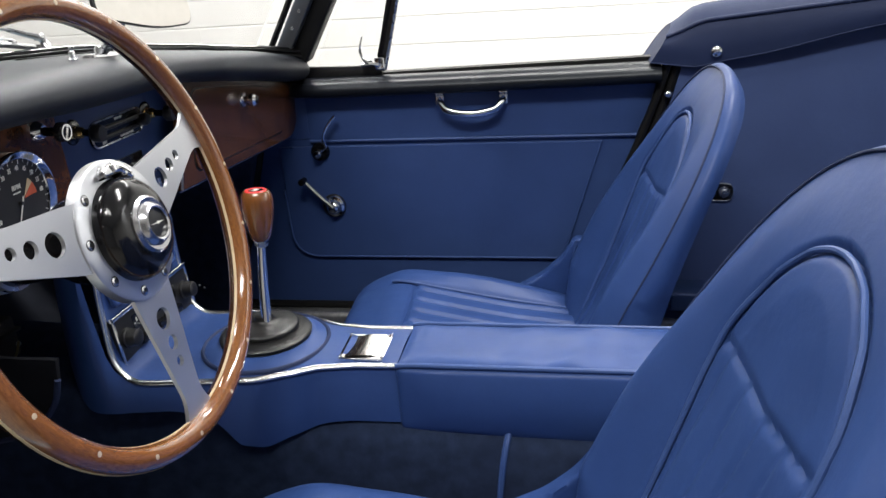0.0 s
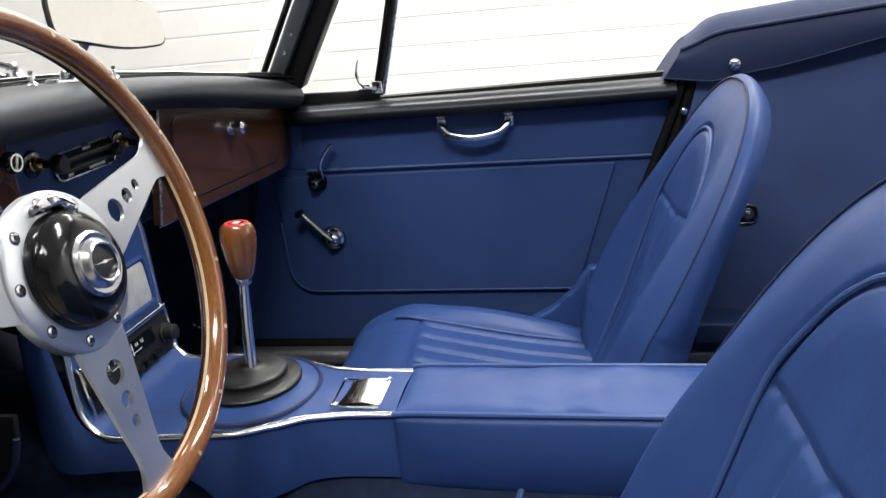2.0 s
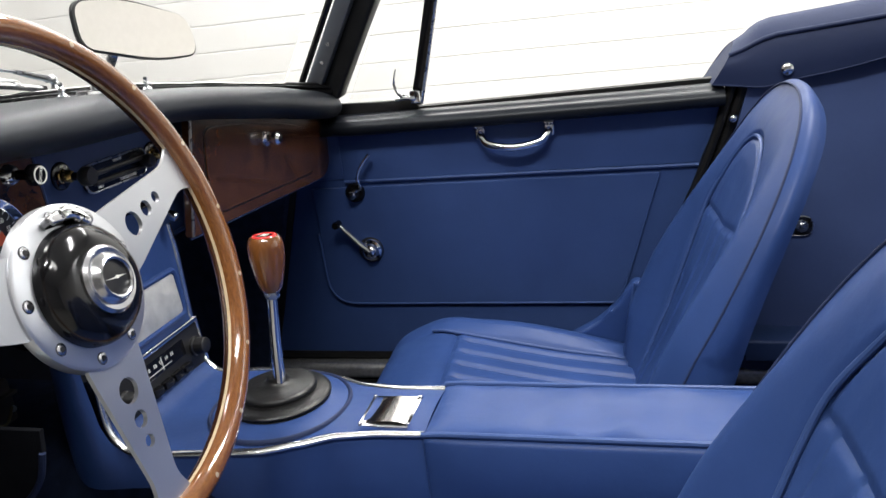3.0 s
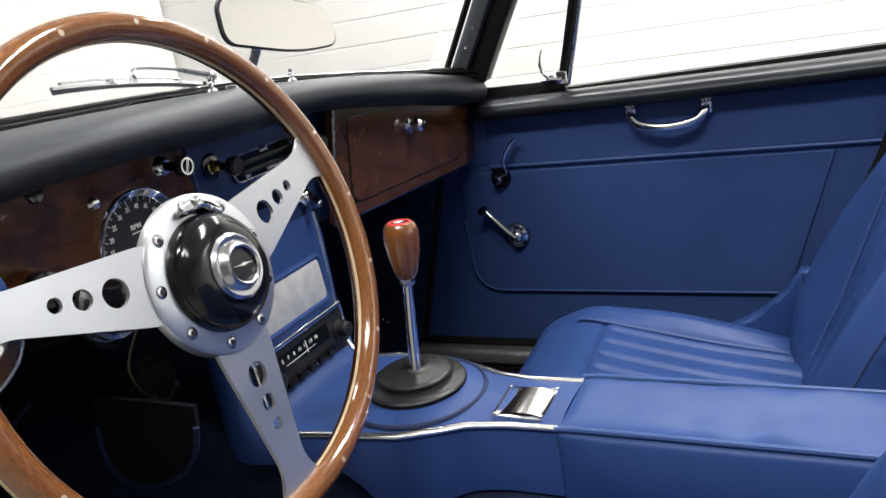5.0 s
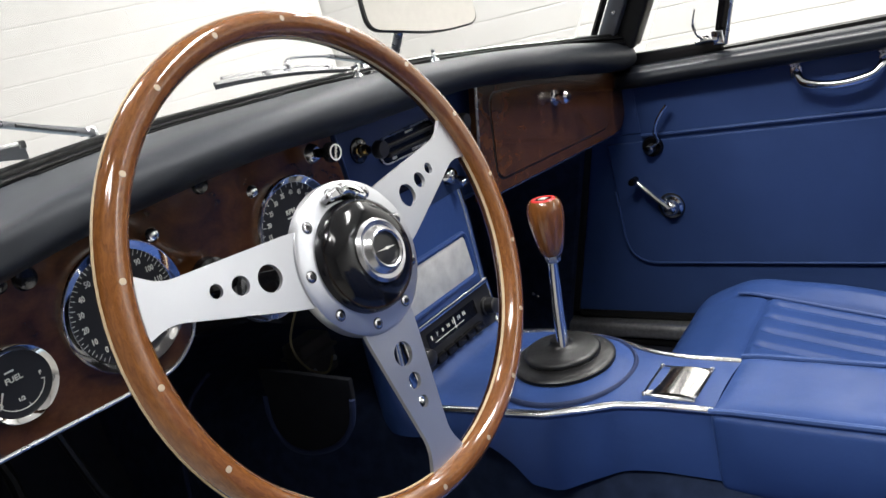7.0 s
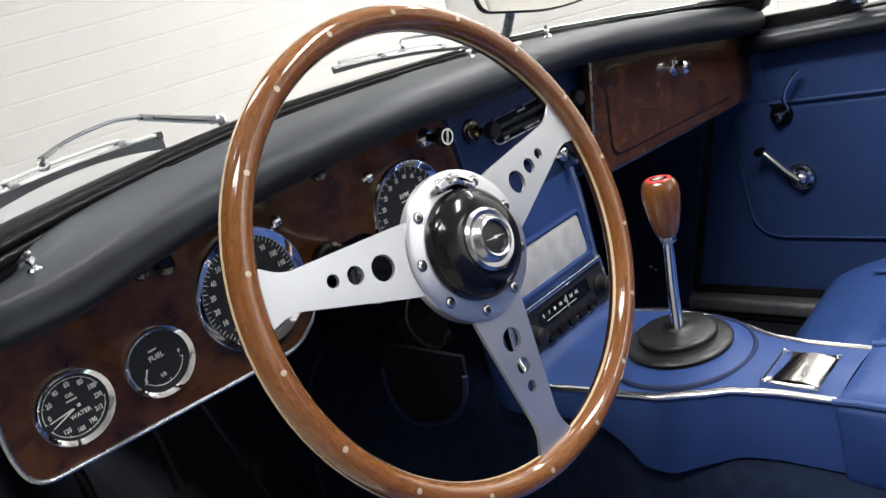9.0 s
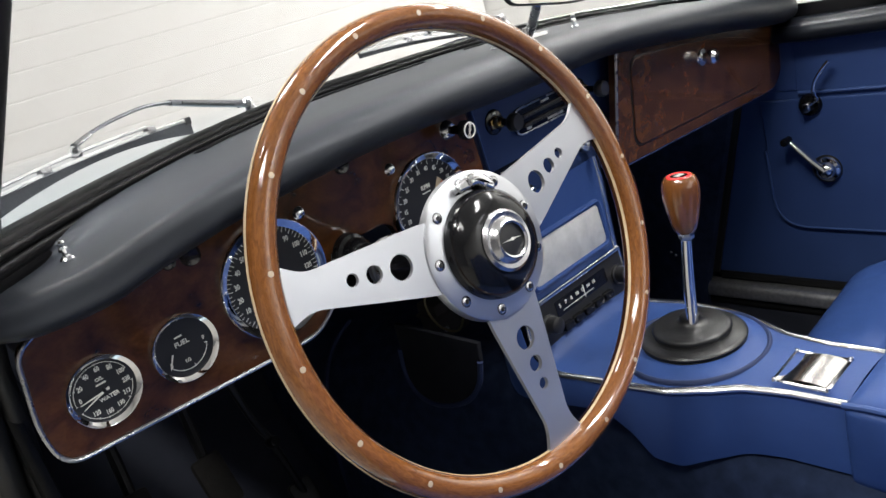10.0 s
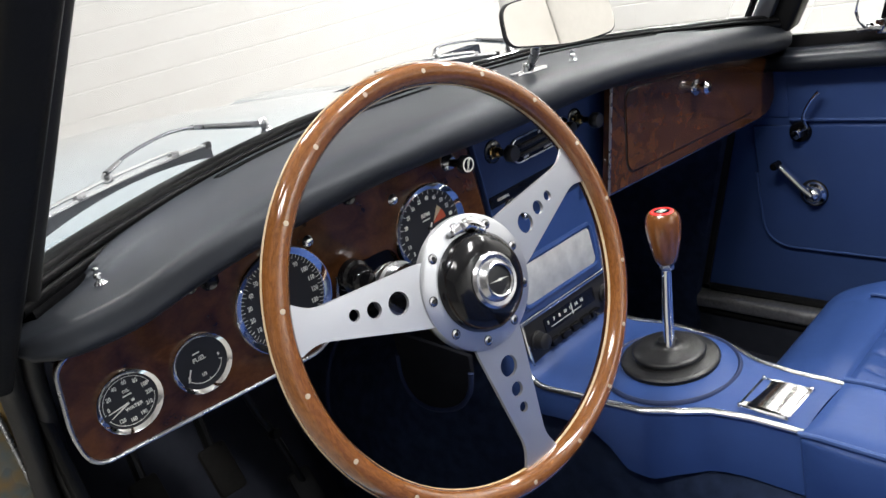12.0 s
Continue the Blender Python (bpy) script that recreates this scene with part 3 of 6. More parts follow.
part("window_slot", prism([(-0.25, 0.77), (0.525, 0.77), (0.525, 0.838), (0.0, 0.828), (-0.13, 0.834), (-0.18, 0.845), (-0.25, 0.845)], 0.023, Matrix(((1, 0, 0, 0), (0, 0, -1, DY + 0.045), (0, 1, 0, 0), (0, 0, 0, 1))), 0.003, 2), RUBBER, DOOR, "black rubber window slot")
part("rear_seal", tube([(door_edge_rear(z) + 0.008, DY - 0.012, z) for z in (0.33, 0.45, 0.55, 0.65, 0.72, 0.78, 0.828)], 0.0075, 8), RUBBER, DOOR, "black rubber edge seal")
part("shut_face", solid(lambda u, v: Vector((door_edge_rear(0.3 + 0.53 * v) + 0.004 + 0.05 * u, DY + 0.004, 0.3 + 0.53 * v)), (0, 0.03, 0), 2, 14), RUBBER, SHELL, "black rubber faced door shut post")
part("post_seal", tube([(door_edge_rear(z) + 0.026, DY - 0.006, z) for z in (0.33, 0.45, 0.55, 0.65, 0.72, 0.78, 0.825)], 0.008, 8), RUBBER, SHELL, "black rubber edge seal")
part("front_seal", tube([(-0.243, DY - 0.008, 0.83), (-0.249, DY - 0.012, 0.72), (-0.303, DY - 0.014, 0.53), (-0.354, DY - 0.012, 0.355), (-0.343, DY - 0.006, 0.343), (-0.10, DY - 0.002, 0.341)], 0.0085, 8), RUBBER, DOOR, "black rubber edge seal")
part("post_seal", tube([(-0.262, DY - 0.006, 0.83), (-0.268, DY - 0.010, 0.72), (-0.322, DY - 0.012, 0.53), (-0.374, DY - 0.012, 0.35)], 0.0105, 10), RUBBER, SHELL, "black rubber edge seal")
part("front_margin", box(-0.235, -0.154, DY - 0.004, DY + 0.02, 0.705, 0.80, 0.003), TRIM, DOOR)
# pull handle
hx0, hx1, hz = 0.117, 0.238, 0.776
pull = catmull([(hx0, DY - 0.008, hz), (hx0 + 0.003, DY - 0.019, hz - 0.005), (hx0 + 0.016, DY - 0.029, hz - 0.017), ((hx0 + hx1) / 2, DY - 0.034, hz - 0.0235), (hx1 - 0.016, DY - 0.029, hz - 0.017), (hx1 - 0.003, DY - 0.019, hz - 0.005), (hx1, DY - 0.008, hz)], 8)
PULL = part("door_pull", sweep(bmesh.new(), pull, circle(0.0056, 12, 0.0068), scale=lambda t: 1.0 + 0.45 * abs(2 * t - 1) ** 2), CHROME, DOOR, "chrome grab handle")
for hx in (hx0, hx1):
    part("foot", prism(fillet([(-0.009, -0.010), (0.009, -0.010), (0.009, 0.009), (-0.009, 0.009)], 0.004, 4), 0.010, frame_of((hx, DY - 0.006, hz), (0, -1, 0)), 0.003, 3), CHROME, PULL)
    for k in (-1, 0, 1):
        part("bead", lathe([(0, 0.016), (0.003, 0.0145), (0.0036, 0.012), (0.003, 0.0)], 12, frame_of((hx + 0.0058 * k, DY - 0.008, hz + 0.009), (0, -1, 0.5))), CHROME, PULL)
# window winder
WIND = part("window_winder", lathe([(0, 0.006), (0.020, 0.006), (0.024, 0.003), (0.025, 0)], 32, frame_of((-0.118, DY - 0.005, 0.566), (0, -1, 0))), BLACK_SATIN, DOOR, "chrome window winder on a black disc")
part("boss", lathe([(0, 0.020), (0.008, 0.019), (0.0125, 0.015), (0.0150, 0.009), (0.0155, 0.006), (0.0205, 0.004), (0.0215, 0.0)], 32, frame_of((-0.115, DY - 0.010, 0.567), (0, -1, 0))), CHROME, WIND)
part("arm", sweep(bmesh.new(), [(-0.116, DY - 0.022, 0.568), (-0.131, DY - 0.026, 0.585), (-0.155, DY - 0.026, 0.611), (-0.168, DY - 0.026, 0.625)], circle(0.0078, 12, 0.0048), scale=lambda t: 1.25 - 0.42 * t), CHROME, WIND)
part("knob", lathe([(0, 0.022), (0.006, 0.021), (0.0075, 0.016), (0.006, 0.006), (0.0065, 0.0)], 20, frame_of((-0.169, DY - 0.024, 0.626), (0, -1, 0))), BLACK_GLOSS, WIND, "black winder knob")
# lock
LOCK = part("lock_disc", lathe([(0, 0.008), (0.016, 0.008), (0.0185, 0.005), (0.0195, 0)], 32, frame_of((-0.134, DY - 0.005, 0.680), (0, -1, 0))), BLACK_GLOSS, DOOR, "black door lock disc with a chrome lever")
part("lever", sweep(bmesh.new(), catmull([(-0.128, DY - 0.016, 0.684), (-0.117, DY - 0.020, 0.692), (-0.119, DY - 0.024, 0.708), (-0.112, DY - 0.026, 0.726), (-0.099, DY - 0.026, 0.744), (-0.090, DY - 0.024, 0.754)], 5), circle(0.0042, 10, 0.0030), scale=lambda t: 0.75 + 0.55 * t), CHROME, LOCK)
part("hub", lathe([(0, 0.016), (0.008, 0.014), (0.010, 0.004), (0.010, 0)], 20, frame_of((-0.136, DY - 0.010, 0.678), (0, -1, 0))), CHROME, LOCK)
# quarter light
QUARTER = thing("quarter_light", "hinged quarter light with black frame and chrome catch", "window")
post = [(0.000, DY + 0.012, 0.835), (0.016, DY + 0.010, 0.89), (0.034, DY + 0.006, 0.955), (0.072, DY - 0.006, 1.09), (0.112, DY - 0.022, 1.235)]
part("rear_post", sweep(bmesh.new(), post, fillet([(-0.008, -0.0095), (0.008, -0.0095), (0.008, 0.0095), (-0.008, 0.0095)], 0.003, 2), up=(-1, 0, 0.35)), BLACK_GLOSS, QUARTER)
part("post_strip", sweep(bmesh.new(), [(a + 0.010, b - 0.004, c) for a, b, c in post], circle(0.004, 8), up=(-1, 0, 0.35)), STEEL, QUARTER)
fr = [(-0.137, DY + 0.010, 0.862), (-0.106, DY + 0.006, 0.915), (-0.070, DY, 0.975), (0.010, DY - 0.014, 1.10), (0.085, DY - 0.030, 1.225)]
part("front_frame", sweep(bmesh.new(), fr, circle(0.0050, 8), up=(-1, 0, 0.35)), STEEL, QUARTER)
part("bottom_frame", sweep(bmesh.new(), [(-0.150, DY + 0.012, 0.838), (-0.06, DY + 0.012, 0.836), (0.004, DY + 0.012, 0.836)], fillet([(-0.006, -0.014), (0.006, -0.014), (0.006, 0.008), (-0.006, 0.008)], 0.003, 2)), BLACK_SATIN, QUARTER)
part("pane", solid(lambda u, v: Vector((-0.125 + 0.125 * u + (0.205 - 0.075 * u) * v, DY + 0.010 - 0.04 * v, 0.850 + 0.38 * v)), (0, 0.003, 0), 1, 1), GLASS, QUARTER).visible_shadow = False
CATCH = part("catch", prism(fillet([(-0.009, -0.011), (0.009, -0.011), (0.009, 0.012), (-0.009, 0.012)], 0.003, 3), 0.005, frame_of((0.004, DY - 0.004, 0.848), (0, -1, 0)), 0.0015), CHROME, QUARTER, "chrome window catch")
part("pivot", lathe([(0, 0.012), (0.006, 0.010), (0.008, 0.004), (0.008, 0.0)], 18, frame_of((-0.018, DY - 0.002, 0.850), (0, -1, 0))), CHROME, CATCH)
part("catch_bar", sweep(bmesh.new(), [(0.004, DY - 0.010, 0.845), (-0.010, DY - 0.014, 0.848), (-0.030, DY - 0.012, 0.846)], circle(0.004, 8)), CHROME, CATCH)
part("catch_lever", sweep(bmesh.new(), catmull([(-0.017, DY - 0.012, 0.850), (-0.026, DY - 0.016, 0.862), (-0.028, DY - 0.018, 0.880), (-0.023, DY - 0.016, 0.900)], 5), circle(0.0045, 8, 0.0028), scale=lambda t: 1.1 - 0.6 * t), CHROME, CATCH)

SILLS = thing("door_sill", "grey metal door sill tread with rubber edge", "door sill", kind="structure")
part("tread", box(-0.385, 0.95, 0.594, 0.634, 0.303, 0.335, 0.011, 4), SILL, SILLS)
part("tread_edge", box(-0.38, 0.95, 0.602, 0.630, 0.288, 0.302, 0.004), RUBBER, SILLS)
part("sill_panel", box(-0.39, 0.95, 0.606, 0.628, 0.215, 0.287), DARK, SILLS)

# ---- dashboard ----
BOARD = thing("dashboard", "dashboard with black padded top over blue leather and walnut panels", "dashboard")
LOW = [(-0.62, 0.897), (-0.53, 0.891), (-0.475, 0.900), (-0.41, 0.908), (-0.30, 0.914), (-0.21, 0.914), (-0.10, 0.908), (0.0, 0.905), (0.10, 0.902), (0.20, 0.890), (0.34, 0.869), (0.42, 0.857), (0.52, 0.839), (0.65, 0.820)]


RISE = [(-0.60, 0.026), (-0.53, 0.031), (-0.475, 0.032), (-0.41, 0.034), (-0.30, 0.036), (-0.21, 0.037), (-0.10, 0.041), (0.0, 0.041), (0.10, 0.037), (0.20, 0.040), (0.34, 0.045), (0.42, 0.047), (0.52, 0.049), (0.65, 0.049)]


def roll_point(y, v):
    """The padded top's section at y: from the windscreen over the nose to the underside."""
    zl = glide(LOW, y)
    f = face_x(y, zl)
    w = base_line(max(-0.6, min(0.6, y)))
    r = glide(RISE, y)
    q = max(0.0, min(1.0, (-0.30 - y) / 0.20))
    ends = [(w.x + 0.008, w.z + 0.003), (w.x * 0.6 + f * 0.4 - 0.01, w.z * 0.5 + 0.5 * (zl + r) + 0.002), (f - 0.045, zl + r), (f + 0.002 + 0.014 * q, zl + r * 0.985), (f + 0.028 + 0.007 * q, zl + r * (0.84 + 0.08 * q)), (f + 0.040, zl + r * 0.52), (f + 0.037 + 0.003 * q, zl + r * 0.16), (f + 0.016, zl - 0.003), (f - 0.014, zl + 0.003)]
    line = catmull([(a, 0, b) for a, b in ends], 5)
    p = line[min(int(round(v * (len(line) - 1))), len(line) - 1)]
    t = max(0.0, (abs(y - 0.02) - 0.585) / 0.045)
    k = math.sqrt(max(0.0, 1 - min(t, 1) ** 2))
    zc = zl + r * 0.5
    return Vector((f - 0.03 + (p.x - f + 0.03) * (0.35 + 0.65 * k), y, zc + (p.z - zc) * (0.12 + 0.88 * k)))


def top_at(y, x):
    """The place on the padded top at a given y and x."""
    A = [roll_point(y, j / 40) for j in range(41)]
    i = next(j for j in range(40) if A[j + 1].x >= x)
    return A[i].lerp(A[i + 1], (x - A[i].x) / (A[i + 1].x - A[i].x))


part("padded_top", sheet(lambda u, v: roll_point(-0.612 + 1.262 * u, v), 90, 40), BLACK_VINYL, BOARD, "black vinyl padded top roll")
part("backing", prism([(-0.56, -0.05), (-0.30, -0.05), (-0.13, -0.09), (0.17, -0.09), (0.58, -0.09), (0.60, 0.02), (-0.58, 0.03)], 0.02, DASH @ Matrix.Translation((0, 0, -0.085))), DARK, BOARD)
for side in ((-0.357, -0.02), (0.06, 0.40)):
    loop = []
    for off in (0.030, 0.040):
        pts = []
        for k in range(19):
            y = side[0] + (side[1] - side[0]) * k / 18
            want = base_line(y).x + off + 0.026 * (1 - abs(y) / 0.40)
            A = [roll_point(y, j / 40) for j in range(41)]
            i = next(j for j in range(40) if A[j + 1].x >= want)
            pts.append(A[i].lerp(A[i + 1], (want - A[i].x) / (A[i + 1].x - A[i].x)))
        loop.append(pts)
    ring = loop[0] + [loop[0][-1].lerp(loop[1][-1], 0.5) + Vector((0, 0.004, 0))] + loop[1][::-1] + [loop[0][0].lerp(loop[1][0], 0.5) - Vector((0, 0.004, 0))]
    part("demister_slot", sweep(bmesh.new(), [q + Vector((0, 0, 0.0010)) for q in ring], circle(0.0008, 8), closed=True), SEAL, BOARD, "slim black demister slot")

# instrument panel: walnut, with a notch for the column
P_OUT = fillet([(-0.548, 0.050), (-0.586, 0.031), (-0.594, -0.028), (-0.588, -0.061), (-0.422, -0.0725), (-0.362, -0.0755), (-0.337, -0.056), (-0.325, -0.012), (-0.250, -0.012), (-0.242, -0.062), (-0.150, -0.075), (-0.108, -0.060), (-0.124, 0.062), (-0.30, 0.066)],
               [0.002, 0.010, 0.02, 0.026, 0.03, 0.02, 0.012, 0.02, 0.02, 0.02, 0.02, 0.012, 0.003, 0.01], 6)
PANEL = part("instrument_panel", prism(P_OUT, 0.010, DASH @ Matrix.Translation((0, 0, -0.010)), 0.002, 2), BURL, BOARD, "varnished walnut instrument panel", smooth=False)
edge = fillet([(-0.561, 0.0435), (-0.586, 0.031), (-0.594, -0.028), (-0.588, -0.061), (-0.422, -0.0725), (-0.362, -0.0755), (-0.337, -0.056), (-0.325, -0.012)], [0, 0.010, 0.02, 0.026, 0.03, 0.02, 0.012, 0], 6, False)
part("panel_trim", tube([DASH @ Vector((p[0] * 1.001, p[1] - 0.001, 0.0)) for p in edge], 0.0018, 8, up=(1, 0, 0.1)), STEEL, PANEL, "chrome edge bead")
# centre fascia in leather, set back behind the walnut panels
RECESS = Matrix.Translation((0.41, -0.68, 1.0)) @ Matrix.Scale(1.058, 4) @ Matrix.Translation((-0.41, 0.68, -1.0))
C_OUT = fillet([(-0.106, -0.084), (-0.122, 0.062), (0.154, 0.062), (0.121, -0.084)], 0.004, 3)
part("centre_fascia", prism(C_OUT, 0.006, DASH @ Matrix.Translation((0, 0, -0.005)), 0.003, 2), FASCIA, BOARD, "dark blue leather centre fascia", smooth=False).matrix_local = RECESS
part("fascia_strip", tube([DASH @ Vector((0.140, 0.060, 0.001)), DASH @ Vector((0.107, -0.084, 0.001))], 0.0016, 8, up=(1, 0, 0.1)), FASCIA, BOARD).matrix_local = RECESS
part("fascia_strip", tube([DASH @ Vector((-0.1205, 0.060, 0.0012)), DASH @ Vector((-0.1055, -0.070, 0.0012))], 0.0010, 8, up=(1, 0, 0.1)), BLUE_PIPE, BOARD).matrix_local = RECESS
part("fascia_lip", tube([DASH @ Vector((-0.100, -0.080, 0.002)), DASH @ Vector((0.120, -0.080, 0.002))], 0.003, 8, up=(1, 0, 0.1)), FASCIA, BOARD).matrix_local = RECESS

# glovebox
G_OUT = fillet([(0.1565, 0.060), (0.1215, -0.1005), (0.530, -0.1265), (0.604, -0.1300), (0.634, -0.104), (0.634, -0.005)], [0.003, 0.004, 0.05, 0.02, 0.02, 0.003], 6)
GLOVE = part("glovebox_panel", prism(G_OUT, 0.010, DASH @ Matrix.Translation((0, 0, -0.010)), 0.002, 2), BURL, BOARD, "varnished walnut glovebox panel", smooth=False)
L_OUT = fillet([(0.180, 0.0315), (0.290, 0.0180), (0.400, 0.0020), (0.505, -0.0215), (0.566, -0.0450), (0.549, -0.1120), (0.168, -0.0875)], [0.022, 0.04, 0.04, 0.03, 0.026, 0.024, 0.022], 8)
part("lid_gap", prism(L_OUT, 0.0006, DASH @ Matrix.Translation((0, 0, -0.0002))), BLACK_SATIN, GLOVE)
cx = sum(p[0] for p in L_OUT) / len(L_OUT)
cz = sum(p[1] for p in L_OUT) / len(L_OUT)
part("glovebox_lid", prism([(cx + (p[0] - cx) * 0.985, cz + (p[1] - cz) * 0.965) for p in L_OUT], 0.0022, DASH @ Matrix.Translation((0, 0, 0.0000)), 0.001, 2), BURL, GLOVE, "varnished walnut glovebox lid", smooth=False)
part("panel_edge", tube([DASH @ Vector((0.1555, 0.056, 0.0012)), DASH @ Vector((0.1215, -0.0985, 0.0012))], 0.0019, 6, up=(1, 0, 0.1)), STEEL, GLOVE)
part("panel_edge", tube([DASH @ Vector((0.122, -0.1015, -0.0025)), DASH @ Vector((0.530, -0.1275, -0.0025)), DASH @ Vector((0.596, -0.1305, -0.0025))], 0.0014, 6, up=(1, 0, 0.1)), BLUE_PIPE, GLOVE)
GL = part("glovebox_lock", lathe([(0, 0.026), (0.007, 0.025), (0.0105, 0.021), (0.0105, 0.014), (0.006, 0.011), (0.006, 0.004), (0.012, 0.003), (0.013, 0.0)], 24, on_dash(0.362, 0.833, 0.001)), CHROME, GLOVE, "chrome lock knob")
part("knob_face", lathe([(0, 0.0015), (0.005, 0.001), (0.006, 0.0)], 16, on_dash(0.362, 0.833, 0.027)), BLACK_GLOSS, GL)


def stud(at, axis, r, parent, mat=CHROME, name="screw"):
    return part(name, lathe([(0, r * 0.9), (r * 0.55, r * 0.75), (r * 0.9, r * 0.35), (r, 0)], 16, frame_of(at, axis)), mat, parent)


for y, z in ((-0.230, 0.887), (-0.338, 0.887)):
    part("warning_button", lathe([(0, 0.0052), (0.0030, 0.0046), (0.0050, 0.0026), (0.0056, 0.0010), (0.0062, 0.0)], 20, on_dash(y - 0.008, z - 0.003, 0.0)), CHROME, PANEL, "chrome button")
for y, z, r in ((-0.467, 0.894, 0.0065), (-0.4485, 0.8915, 0.0090), (-0.375, 0.902, 0.0080), (-0.290, 0.907, 0.0080)):
    part("warning_lamp", lathe([(0, 0.0016), (r * 0.6, 0.0022), (r * 0.84, 0.0030), (r, 0.0)], 20, on_dash(y, z, 0.0)), BLACK_GLOSS, PANEL, "dark warning lamp lens")

# pegs for the tonneau cover on the padded top
for y, x in ((-0.527, -0.150), (-0.024, -0.179), (0.112, -0.174)):
    p = top_at(y, x)
    PEG = thing("cover_peg", "small chrome turned cover peg on the dashboard top", "peg", at=tuple(p))
    part("base", lathe([(0, 0.0035), (0.0044, 0.0032), (0.0056, 0.0018), (0.0056, -0.001)], 18), CHROME, PEG)
    part("stem", lathe([(0, 0.0162), (0.0022, 0.0156), (0.0028, 0.0140), (0.0020, 0.0122), (0.0019, 0.0112), (0.0034, 0.0098), (0.0036, 0.0078), (0.0022, 0.0062), (0.0022, 0.0050), (0.0040, 0.0036), (0.0040, 0.003)], 16), CHROME, PEG)

# ---- gauges ----


def gauge(name, label, y, z, r, out=-0.001):
    G = thing(name, label, "gauge", "gauges in the instrument panel")
    m = on_dash(y, z, out)
    part("bezel", lathe([(r * 0.84, 0.0018), (r * 0.850, 0.0032), (r * 0.870, 0.0036), (r * 0.960, 0.0036 + r * 0.066), (r * 0.978, 0.0038 + r * 0.068), (r * 0.993, 0.0028 + r * 0.062), (r, 0.0012 + r * 0.05), (r, 0.0)], 56, m), BEZEL, G, "chrome bezel")
    part("dial", lathe([(0, 0.0015), (r * 0.88, 0.0015)], 48, m), DIAL, G, "black dial face")
    return G, m @ Matrix.Translation((0, 0, 0.0018))


def ticks(G, m, r, a0, a1, n, long, wide, mat=WHITE_INK):
    bm = bmesh.new()
    for k in range(n + 1):
        a = radians(a0 + (a1 - a0) * k / n)
        L = long * (1.0 if k % 2 == 0 else 0.55)
        c, s = math.cos(a), math.sin(a)
        vs = [bm.verts.new(m @ Vector((c * q - s * w, s * q + c * w, 0.0002))) for q, w in ((r, -wide), (r, wide), (r - L, wide), (r - L, -wide))]
        bm.faces.new(vs)
    return part("tick_marks", bm, mat, G, smooth=False)


def numerals(G, m, r, a0, a1, texts, size):
    for k, t in enumerate(texts):
        a = radians(a0 + (a1 - a0) * k / (len(texts) - 1))
        words(t, size * 1.12, m @ Matrix.Translation((math.cos(a) * r, math.sin(a) * r, 0.0003)), WHITE_INK, G, "numeral", narrow=0.74)


def needle(G, m, a, long, wide, tail=0.2, mat=WHITE_INK):
    t = m @ pose(0, 0, 0.002, 0, 0, a)
    part("needle", prism([(-long * tail, -wide), (long, -wide * 0.35), (long, wide * 0.35), (-long * tail, wide)], 0.0006, t), mat, G, smooth=False)
    part("needle_hub", lathe([(0, 0.003), (wide * 2.4, 0.0025), (wide * 2.6, 0.0)], 18, m), BLACK_SATIN, G)


def bar(G, m, x, y, w, h, mat=WHITE_INK):
    part("maker_mark", prism([(x - w / 2, y - h / 2), (x + w / 2, y - h / 2), (x + w / 2, y + h / 2), (x - w / 2, y + h / 2)], 0.0002, m), mat, G, smooth=False)


G, m = gauge("oil_and_water_gauge", "round black oil and water gauge with chrome bezel", -0.5455, 0.8275, 0.0278)
for a0, a1 in ((22, 186), (204, 352)):
    part("scale_arc", sweep(bmesh.new(), [m @ Vector((0.0212 * math.cos(radians(a0 + (a1 - a0) * k / 20)), 0.0212 * math.sin(radians(a0 + (a1 - a0) * k / 20)), 0.0002)) for k in range(21)], circle(0.00022, 4), up=(1, 0, 0.1)), WHITE_INK, G)
ticks(G, m, 0.0218, 186, 22, 10, 0.0018, 0.00025)
ticks(G, m, 0.0218, 204, 352, 8, 0.0018, 0.00025)
numerals(G, m, 0.0172, 178, 25, ("0", "20", "40", "60", "80", "100"), 0.0048)
numerals(G, m, 0.0172, 232, 358, ("120", "160", "190", "212", "230"), 0.0045)
words("OIL", 0.0038, m @ Matrix.Translation((0, 0.0095, 0.0003)), WHITE_INK, G)
words("WATER", 0.0044, m @ Matrix.Translation((0.002, -0.0065, 0.0003)), WHITE_INK, G)
bar(G, m, 0.0, 0.0055, 0.0075, 0.0013)
needle(G, m, 186, 0.019, 0.0007)
needle(G, m, 200, 0.019, 0.0007)

G, m = gauge("fuel_gauge", "round black fuel gauge with chrome bezel", -0.4795, 0.8262, 0.0278)
ticks(G, m, 0.0190, 215, 345, 4, 0.0028, 0.00035)
part("scale_arc", sweep(bmesh.new(), [m @ Vector((0.0185 * math.cos(radians(a)), 0.0185 * math.sin(radians(a)), 0.0002)) for a in range(215, 346, 10)], circle(0.0003, 4), up=(1, 0, 0.1)), WHITE_INK, G)
words("FUEL", 0.0056, m @ Matrix.Translation((-0.001, 0.0045, 0.0003)), WHITE_INK, G)
words("F", 0.0042, m @ Matrix.Translation((0.0165, 0.000, 0.0003)), WHITE_INK, G)
words("E", 0.0045, m @ Matrix.Translation((-0.0145, -0.0085, 0.0003)), WHITE_INK, G)
words("1/2", 0.004, m @ Matrix.Translation((-0.001, -0.011, 0.0003)), WHITE_INK, G)
bar(G, m, -0.002, 0.0105, 0.0065, 0.0013)
